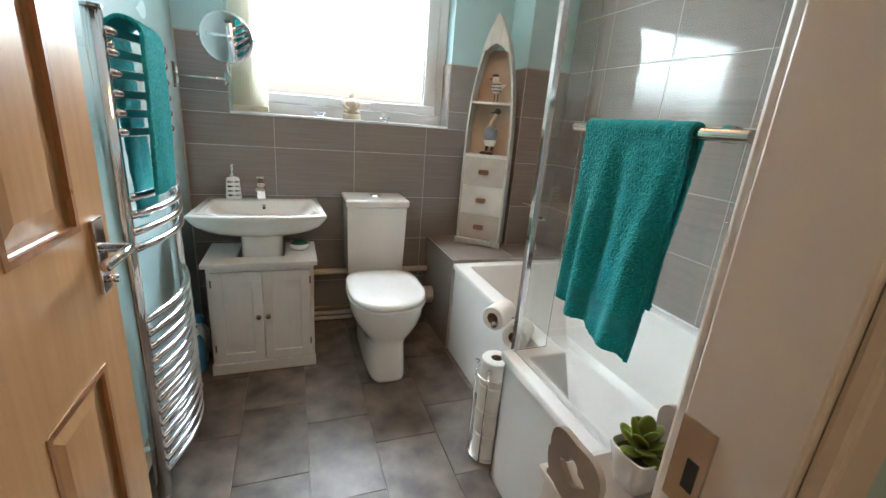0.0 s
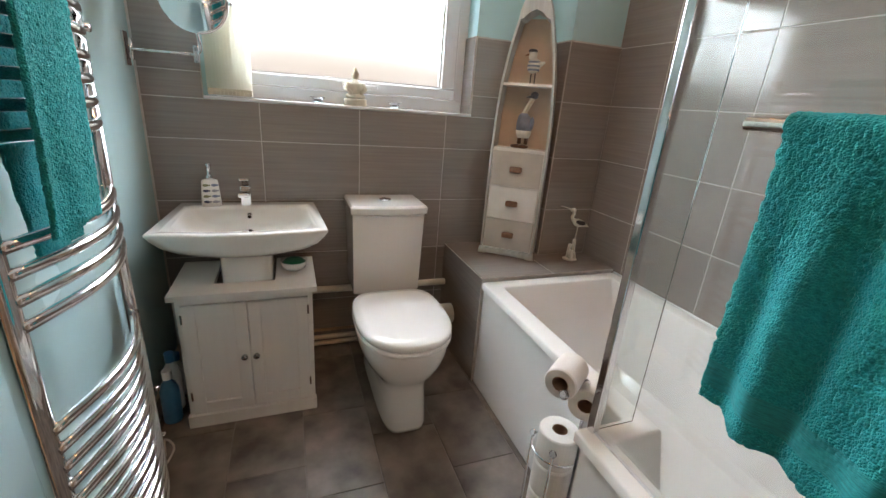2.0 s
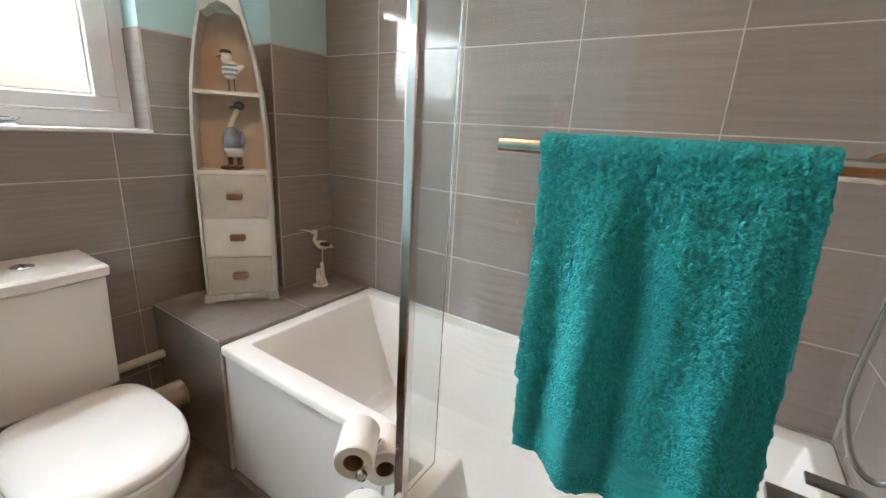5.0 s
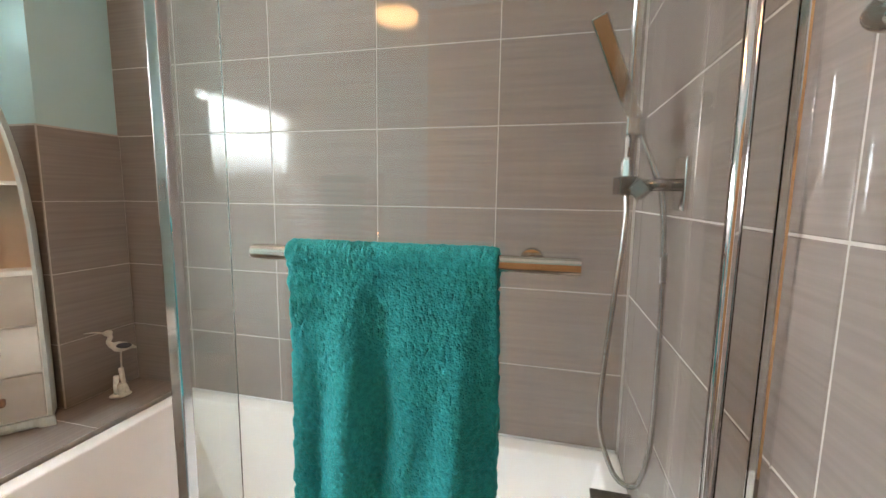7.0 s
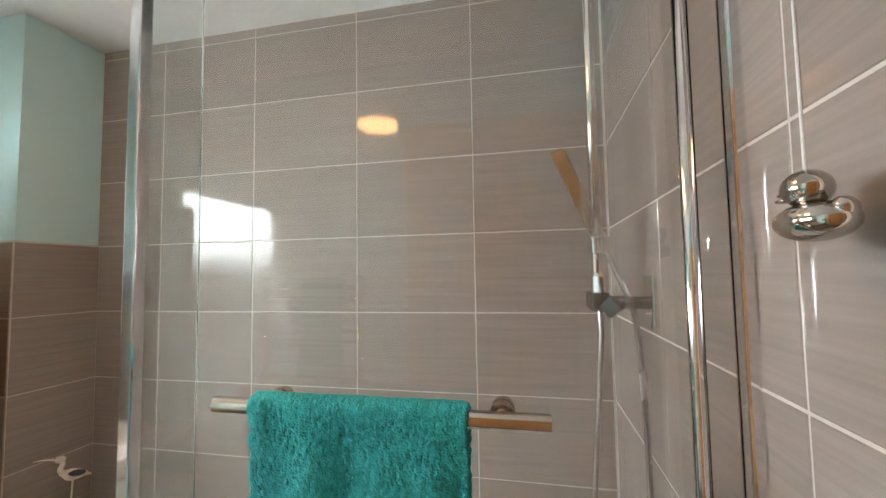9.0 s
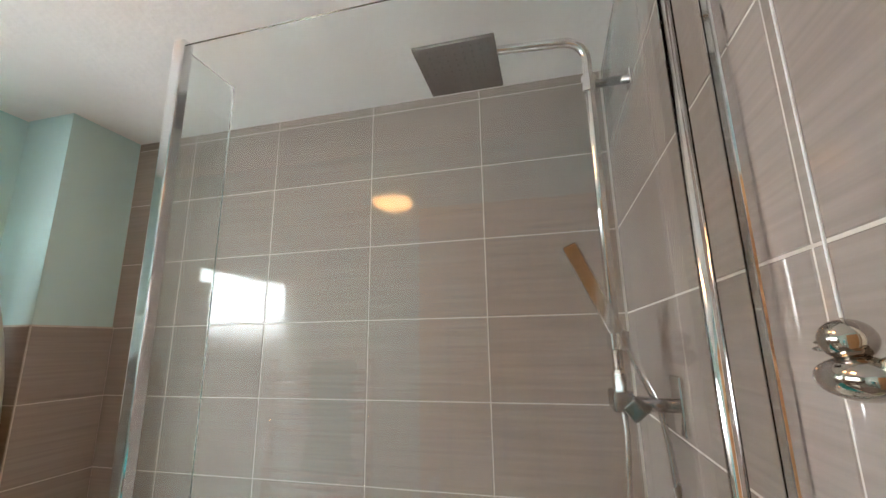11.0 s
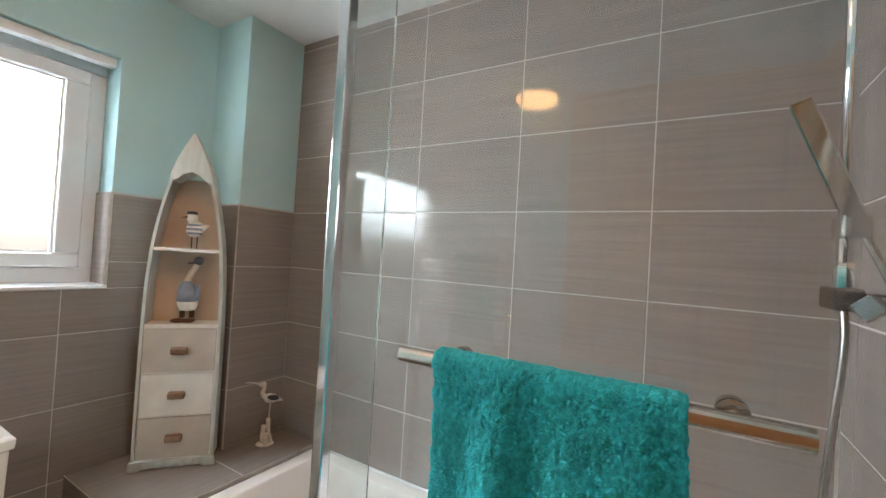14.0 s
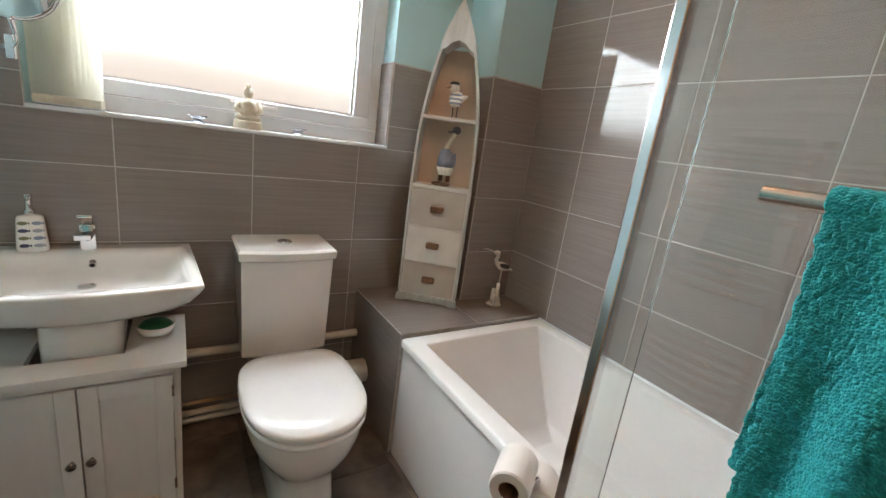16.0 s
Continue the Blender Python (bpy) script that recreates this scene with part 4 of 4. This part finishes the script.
part("riser", tube(arm_pts, 0.0110, 12), M_CHROME, sh, smooth=True)
part("wall_bracket", tube([(-0.008, 0.0, 2.035), (-0.008, 0.108, 2.035)], 0.010, 12), M_DARKMETAL, sh, smooth=True)
part("bracket_flange", box(-0.026, 0.010, 0.0, 0.008, 2.015, 2.055), M_CHROME, sh, bevel=0.002)
part("bracket_collar", lathe([(0.017, 2.015), (0.017, 2.055)], (-0.008, 0.093, 0), 16), M_CHROME, sh)
rh = part("rain_head", box(-0.150, 0.040, 0.295, 0.485, 2.100, 2.108), M_DARKMETAL, sh, "square brushed rain head", bevel=0.002)
part("swivel", lathe([(0.014, 2.108), (0.017, 2.118), (0.012, 2.150)], (-0.053, 0.390, 0), 14), M_CHROME, rh, smooth=True)
bm = bmesh.new()
for i in range(9):
    for j in range(9):
        lathe([(0.0022, 2.0985), (0.0022, 2.1)], (-0.135 + 0.0200 * i, 0.310 + 0.0200 * j, 0), 6, bm)
part("nozzles", bm, M_DARK, rh)
part("slider", box(-0.056, 0.006, 0.070, 0.108, 1.430, 1.466), M_CHROME, sh, bevel=0.004)
hs = box(-0.005, 0.005, -0.015, 0.015, -0.015, 0.215)
along = Vector((-0.077, 0.089, 0.18)).normalized()
across = along.cross(Vector((-1.0, 0.15, -0.1))).normalized()
aim = Matrix((across.cross(along), across, along)).transposed().to_4x4()
bmesh.ops.transform(hs, matrix=Matrix.Translation((-0.042, 0.086, 1.45)) @ aim, verts=hs.verts[:])
part("handset", hs, M_CHROME, sh, "flat chrome handset", bevel=0.003)
hose_pts = curve([(-0.045, 0.078, 1.432), (-0.046, 0.048, 1.36), (-0.045, 0.030, 1.30), (-0.045, 0.019, 1.15), (-0.045, 0.016, 0.95), (-0.042, 0.018, 0.78), (-0.036, 0.038, 0.69), (-0.030, 0.080, 0.70), (-0.026, 0.114, 0.79), (-0.025, 0.119, 0.88), (-0.025, 0.107, 1.07), (-0.020, 0.092, 1.25), (-0.012, 0.092, 1.318)], 22)
part("hose", tube(hose_pts, [0.0065 if i % 2 else 0.0052 for i in range(len(hose_pts))], 8), M_HOSE, sh, "ribbed chrome hose", smooth=True)

btap = thing("bath_tap", "square dark chrome bath mixer on the rim", "tap", (1.325, YS + 0.036, BZ))
part("body", box(-0.085, 0.085, -0.018, 0.022, 0.045, 0.080), M_DARKMETAL, btap, bevel=0.003)
part("spout", box(-0.026, 0.026, 0.02, 0.15, 0.052, 0.072), M_DARKMETAL, btap, bevel=0.003)
for x in (-0.065, 0.065):
    part("pillar", box(x - 0.016, x + 0.016, -0.014, 0.018, 0.0, 0.045), M_CHROME, btap, bevel=0.002)
    part("lever", box(x - 0.016, x + 0.016, -0.01, 0.085, 0.082, 0.093), M_DARKMETAL, btap, bevel=0.002)
sp = thing("bath_sponge", "pale blue and white mesh bath sponge on the rim", "sponge", (1.205, YS + 0.040, BZ))
rnd = random.Random(4)
bm = bmesh.new()
for k in range(26):
    a, b_ = rnd.uniform(0, 6.28), rnd.uniform(-0.6, 1.2)
    v = Vector((math.cos(a) * math.cos(b_), math.sin(a) * math.cos(b_), math.sin(b_)))
    ball(v * 0.02 + Vector((0, 0, 0.030)), rnd.uniform(0.010, 0.016), (1, 1, 0.6), bm, 8, Euler((rnd.uniform(0, 3), rnd.uniform(0, 3), 0)).to_matrix().to_4x4())
part("mesh_puff", bm, M_SPONGE, sp, smooth=True)

pull = thing("light_pull", "chrome duck-shaped weight on a white light pull cord", "light pull", (0.736, 0.562, 1.432), rz=196)
hook = bmesh.new()
ball((0.001, 0, -0.008), 0.027, (1.22, 0.84, 0.62), hook, 28)
ball((0.025, 0, -0.001), 0.0105, (0.9, 0.9, 0.95), hook, 16)
ball((-0.004, 0, 0.020), 0.0185, (1.02, 0.95, 0.86), hook, 24)
ball((-0.023, 0, 0.013), 0.0080, (1.2, 1.0, 0.32), hook, 14)
ball((-0.024, 0, 0.018), 0.0060, (1.2, 1.0, 0.30), hook, 14)
bmesh.ops.scale(hook, vec=(0.82, 0.82, 0.82), verts=hook.verts[:])
part("duck_weight", hook, M_DARKCHROME, pull, "polished chrome duck", smooth=True)
part("cord", tube([(-0.004, 0, 0.03), (-0.004, 0, ZC - 1.424 - 0.03)], 0.0011, 6), M_UPVC, pull)
part("ceiling_switch", lathe([(0.030, ZC - 1.424), (0.030, ZC - 1.446), (0.024, ZC - 1.458), (0.004, ZC - 1.460)], (-0.004, 0, 0)), M_WHITE, pull, smooth=False)

# ---- toilet roll stand ----
RSX, RSY = 0.915, 1.43
stand = thing("toilet_roll_stand", "chrome wire toilet roll stand with crystal knobs", "toilet roll stand", (RSX, RSY, 0))
for z in (0.012, 0.36):
    part("hoop", tube([(0.066 * math.cos(k * 0.2618), 0.066 * math.sin(k * 0.2618), z) for k in range(25)], 0.0032, 8), M_CHROME, stand, smooth=True)
part("base", lathe([(0.062, 0.004), (0.064, 0.008), (0.060, 0.012), (0.004, 0.012)]), M_CHROME, stand, smooth=False)
for a in (2.6, 3.9, 5.2, 0.8):
    x, y = 0.068 * math.cos(a), 0.068 * math.sin(a)
    rod = part("rod", tube([(x, y, 0.0), (x, y, 0.385)], 0.0034, 8), M_CHROME, stand, smooth=True)
    part("crystal", ball((x, y, 0.395), 0.010, seg=8), M_CRYSTAL, rod)
part("hanger", tube(curve([(0.066, 0.0, 0.36), (0.072, 0.0, 0.50), (0.05, -0.01, 0.575), (-0.01, -0.03, 0.585), (-0.05, -0.05, 0.585)]), 0.004, 8), M_CHROME, stand, smooth=True)
part("hanger_crystal", ball((-0.058, -0.053, 0.587), 0.012, seg=8), M_CRYSTAL, stand)


def roll(label, m, r=0.054, h=0.10, rc=0.021):
    t = thing("toilet_roll", label, "toilet roll", group="toilet rolls on the stand")
    t.matrix_basis = m
    prof = [(rc, 0.0), (r - 0.003, 0.0), (r, 0.004), (r, h - 0.004), (r - 0.003, h), (rc, h), (rc, 0.0)]
    part("paper", lathe(prof, n=36, cap0=False, cap1=False), M_PAPER, t, smooth=False)
    part("core", lathe([(rc - 0.0005, 0.001), (rc - 0.0005, h - 0.001), (rc - 0.002, h - 0.001), (rc - 0.002, 0.001), (rc - 0.0005, 0.001)], n=24, cap0=False, cap1=False), M_CARD, t, "brown cardboard core")
    return t


for k in range(4):
    roll("white toilet roll stacked upright in the wire stand", pose(RSX, RSY, 0.013 + k * 0.103))
roll("white toilet roll hung on the stand's arm", pose(RSX + 0.032, RSY + 0.035, 0.592, 90, 0, -55), r=0.042)
roll("white toilet roll lying on its side against the bath", pose(RSX + 0.112, RSY + 0.040, 0.512, 90, 0, -46), r=0.048)

# ---- plant in its caddy by the doorway ----
ped = thing("side_cabinet", "slim white cabinet beside the doorway", "cabinet", (0.690, 0.625, 0))
part("body", box(-0.095, 0.095, -0.070, 0.070, 0.03, 0.710), M_CAB, ped, bevel=0.003)
part("plinth", box(-0.088, 0.088, -0.062, 0.062, 0.0, 0.03), M_CAB, ped)
part("top", box(-0.102, 0.102, -0.077, 0.077, 0.710, 0.725), M_CAB, ped, bevel=0.003)
caddy = thing("plant_caddy", "taupe wooden caddy with scalloped cut-out ends", "caddy", (0.690, 0.630, 0.725))
part("tray", box(-0.100, 0.100, -0.055, 0.055, 0.0, 0.010), M_TAUPEWOOD, caddy, bevel=0.002)


def lobes(ry, rz, depth, n=72):
    """A rounded outline with two humps on top."""
    out = []
    for k in range(n):
        a = 2 * math.pi * k / n
        f = 1 + depth * math.cos(4 * a) * (1 if math.sin(a) > 0 else 0.3)
        out.append((ry * math.cos(a) * f, rz * math.sin(a) * f))
    return out


bo, bi = lobes(0.056, 0.052, -0.10), lobes(0.022, 0.017, 0.25)
for x in (-0.104, 0.096):
    bk = loft([[(xx, y, 0.052 + z) for y, z in lp] for lp, xx in ((bo, x), (bo, x + 0.009), (bi, x + 0.009), (bi, x), (bo, x))], cap0=False, cap1=False)
    part("end_board", bk, M_TAUPEWOOD, caddy, "scalloped end board with a cut-out")
plant = thing("potted_plant", "green succulent in a white tapered pot", "plant", (0.700, 0.628, 0.735))
part("pot", loft([ring(0, 0, 0.022, 0.022, 0.0, 5), ring(0, 0, 0.034, 0.034, 0.060, 5), ring(0, 0, 0.031, 0.031, 0.060, 5), ring(0, 0, 0.029, 0.029, 0.050, 5)]), M_CERAM, plant, smooth=False)
part("gravel", loft([ring(0, 0, 0.029, 0.029, 0.048, 5), ring(0, 0, 0.026, 0.026, 0.052, 5)]), M_GRAVEL, plant)
rnd = random.Random(8)
for k in range(15):
    a = k * 2.4
    tilt = 18 + 62 * (1 - k / 15)
    lf = bmesh.new()
    ball((0, 0, 0.022), 0.020, (0.62, 0.18, 1.0), lf, 12)
    o = part("leaf", lf, M_LEAF, plant, smooth=True)
    o.matrix_basis = pose(0, 0, 0.052 + 0.016 * k / 15) @ Matrix.Rotation(a, 4, 'Z') @ Matrix.Rotation(radians(tilt), 4, 'X')

# ---- door and lining ----
lining = thing("door_frame", "cream painted door lining with steel strike plate", "door frame", kind="structure")
ln = bmesh.new()
for b in ((DX1, DX1 + 0.028, SP - 0.092, SP + 0.004, 0, DZ), (DX0 - 0.01, DX0 + 0.018, SP - 0.092, SP + 0.004, 0, DZ), (DX0 - 0.01, DX1 + 0.028, SP - 0.092, SP + 0.004, DZ, DZ + 0.028)):
    box(*b, bm=ln)
part("jambs", ln, M_FRAME, lining, bevel=0.003)
ar = bmesh.new()
for b in ((DX1 + 0.008, DX1 + 0.068, SP + 0.004, SP + 0.020, 0, DZ + 0.06), (DX1 + 0.008, DX1 + 0.068, SP - 0.11, SP - 0.092, 0, DZ + 0.06)):
    box(*b, bm=ar)
part("architrave", ar, M_FRAME, lining, bevel=0.005)
sk = part("strike_plate", box(DX1 - 0.002, DX1 + 0.001, SP - 0.034, SP + 0.002, 0.868, 0.965), M_HOSE, lining, "steel strike plate", bevel=0.0008)
part("latch_hole", box(DX1 - 0.0028, DX1 + 0.0005, SP - 0.026, SP - 0.014, 0.892, 0.925), M_DARK, sk)

LW, LT, LH = 0.715, 0.036, 1.965
door = thing("door_1", "varnished pine panelled door standing open", "door", (DX0 + 0.012, SP - 0.01, 0.008), rz=89.5, kind="structure")
st_ = bmesh.new()
stile = 0.105
for b in ((0, stile, 0, LH), (LW - stile, LW, 0, LH), (stile, LW - stile, 0, 0.20), (stile, LW - stile, 0.73, 0.985), (stile, LW - stile, 1.50, 1.60), (stile, LW - stile, LH - 0.11, LH),
          (LW / 2 - 0.05, LW / 2 + 0.05, 0.20, 0.73), (LW / 2 - 0.05, LW / 2 + 0.05, 0.985, 1.50), (LW / 2 - 0.05, LW / 2 + 0.05, 1.60, LH - 0.11)):
    box(b[0], b[1], -LT, 0, b[2], b[3], st_)
part("leaf", st_, M_PINE, door)
for x0, x1 in ((stile, LW / 2 - 0.05), (LW / 2 + 0.05, LW - stile)):
    for z0, z1 in ((0.20, 0.73), (0.985, 1.50), (1.60, LH - 0.11)):
        pl = loft([[(x0, y, z0), (x1, y, z0), (x1, y, z1), (x0, y, z1)] if e == 0 else [(x0 + e, y, z0 + e), (x1 - e, y, z0 + e), (x1 - e, y, z1 - e), (x0 + e, y, z1 - e)]
                   for e, y in ((0, -0.004), (0.012, -0.013), (0.018, -0.013), (0.05, -0.005))], cap0=False)
        loft([[(x0, y, z0), (x1, y, z0), (x1, y, z1), (x0, y, z1)] if e == 0 else [(x0 + e, y, z0 + e), (x1 - e, y, z0 + e), (x1 - e, y, z1 - e), (x0 + e, y, z1 - e)]
              for e, y in ((0, -LT + 0.004), (0.012, -LT + 0.013), (0.018, -LT + 0.013), (0.05, -LT + 0.005))], pl, cap0=False)
        part("panel", pl, M_PINE, door)
        md = bmesh.new()
        for y0, y1 in ((-0.006, 0.002), (-LT - 0.002, -LT + 0.006)):
            for q in ((x0, x1, z0, z0 + 0.011), (x0, x1, z1 - 0.011, z1), (x0, x0 + 0.011, z0 + 0.011, z1 - 0.011), (x1 - 0.011, x1, z0 + 0.011, z1 - 0.011)):
                box(q[0], q[1], y0, y1, q[2], q[3], md)
        part("moulding", md, M_PINEDARK, door)
for s_, y in ((-1, -LT), (1, 0.0)):
    bp = part("door_handle", box(LW - 0.075, LW - 0.035, min(y, y + s_ * 0.008), max(y, y + s_ * 0.008), 0.855, 0.995), M_CHROME, door, "chrome lever handle on square plate", bevel=0.002)
    part("lever", tube([(LW - 0.055, y + s_ * 0.006, 0.94), (LW - 0.055, y + s_ * 0.048, 0.94), (LW - 0.065, y + s_ * 0.052, 0.94), (LW - 0.165, y + s_ * 0.050, 0.94)], 0.009, 12), M_CHROME, bp, smooth=True)
    part("thumb_turn", tube([(LW - 0.055, y + s_ * 0.006, 0.88), (LW - 0.055, y + s_ * 0.026, 0.88)], 0.008, 12), M_CHROME, bp, smooth=True)
part("latch", box(LW - 0.0005, LW + 0.003, -LT + 0.007, -0.007, 0.90, 0.98), M_CHROME, door)

# ---- tiles ----
tile_cache = {}


def tile_mesh(w, h, t):
    key = (round(w, 4), round(h, 4), t)
    if key not in tile_cache:
        e = 0.0012
        vs = [(0, 0, 0), (w, 0, 0), (w, h, 0), (0, h, 0), (0, 0, t - e), (w, 0, t - e), (w, h, t - e), (0, h, t - e), (e, e, t), (w - e, e, t), (w - e, h - e, t), (e, h - e, t)]
        fs = [(0, 1, 5, 4), (1, 2, 6, 5), (2, 3, 7, 6), (3, 0, 4, 7), (4, 5, 9, 8), (5, 6, 10, 9), (6, 7, 11, 10), (7, 4, 8, 11), (8, 9, 10, 11)]
        me = bpy.data.meshes.new("tile")
        me.from_pydata(vs, [], fs)
        tile_cache[key] = me
    return tile_cache[key]


def lay(parent, origin, u, v, regions, us, vs, material, t=T, gap=0.0036, name="tile", grout=True):
    """Tiles on a plane: origin is on the bed, u and v run along it; us and vs are the joints; each region is u0, u1, v0, v1."""
    u, v = Vector(u), Vector(v)
    n = u.cross(v)
    m0 = Matrix((u, v, n)).transposed().to_4x4()
    g = gap / 2
    for u0, u1, v0, v1 in regions:
        if grout:
            gb = box(u0, u1, v0, v1, 0.0005, t - 0.0004)
            bmesh.ops.transform(gb, matrix=Matrix.Translation(origin) @ m0, verts=gb.verts[:])
            part("grout", gb, M_GROUT, parent)
        for a0, a1 in zip(us, us[1:]):
            for b0, b1 in zip(vs, vs[1:]):
                c0, c1, d0, d1 = max(a0, u0) + g, min(a1, u1) - g, max(b0, v0) + g, min(b1, v1) - g
                if c1 - c0 < 0.006 or d1 - d0 < 0.006:
                    continue
                me = tile_mesh(c1 - c0, d1 - d0, t)
                if not me.materials:
                    me.materials.append(material)
                ob = new(name, me)
                ob.parent = parent
                ob.matrix_basis = Matrix.Translation(Vector(origin) + u * c0 + v * d0 + n * 0.0008) @ m0


ROWS_Z = [1.0185 + 0.2535 * k for k in range(-5, 7)]
# window wall: u runs towards +x
US = [0.157 + 0.4105 * k for k in range(-3, 6)]
lay(wall_north, (0, YP, 0), (1, 0, 0), (0, 0, 1), [(XL, 1.457, 0.0, WZ0 - 0.013), (XL, WX0, WZ0 - 0.013, TOP), (WX1, 1.457, WZ0 - 0.013, TOP)], US, ROWS_Z, M_TILE)
# bath wall, up to the ceiling: u runs towards -y
UE = [-2.54 + 0.4025 * k for k in range(0, 6)]
lay(wall_east, (XP, 0, 0), (0, -1, 0), (0, 0, 1), [(-2.44, -YS, 0.40, ZC)], [-3.0] + UE[0:1] + UE[1:] + [-0.3], ROWS_Z, M_TILE)
# shower end wall: u runs towards -x
lay(wall_south, (0, SP, 0), (-1, 0, 0), (0, 0, 1), [(-XR, -DX1 - 0.07, 0.0, ZC)], [-2.06, -1.635, -1.2325, -0.83, -0.4275, 0.0], ROWS_Z, M_TILE)
# corner boxing
lay(boxing, (0, 2.44, 0), (1, 0, 0), (0, 0, 1), [(1.449, XR, 0.527, TOP)], [1.2, 1.80], ROWS_Z, M_TILE)
lay(boxing, (1.457, 0, 0), (0, -1, 0), (0, 0, 1), [(-YN, -2.432, 0.527, TOP)], [-2.9, -2.2], ROWS_Z, M_TILE)
# ledge top and side
lay(ledge, (0, 0, 0.516), (1, 0, 0), (0, 1, 0), [(NX + 0.001, XR, BY1 + 0.003, YN)], [0.9, 1.385, 1.9], [2.0, 2.9], M_TILE)
lay(ledge, (NX + 0.010, 0, 0), (0, -1, 0), (0, 0, 1), [(-YN, -BY1 - 0.003, 0.0, 0.525)], [-3.0, -2.0], [0.0, 0.6], M_TILE)
# window reveals
lay(wall_north, (WX1, 0, 0), (0, -1, 0), (0, 0, 1), [(-YN - 0.12, -YN + 0.004, WZ0, TOP)], [-3.0, -2.0], [1.0, 2.0], M_TILE)
# floor: planks of tile in staggered columns
FX = [-0.475, -0.227, 0.021, 0.269, 0.517, 0.765, 1.013, 1.261]
FO = [1.885, 1.755, 1.895, 1.755, 1.585, 1.75, 1.9]
for (x0, x1), o in zip(zip(FX, FX[1:]), FO):
    ys = [o + 0.39 * k for k in range(-4, 4)]
    lay(floor, (0, 0, -0.0035), (1, 0, 0), (0, 1, 0), [(max(x0, XL), min(x1, 1.03), SP - 0.10, YN)], [x0, x1], ys, M_FLOOR, t=0.003, gap=0.0025, name="floor_tile", grout=False)
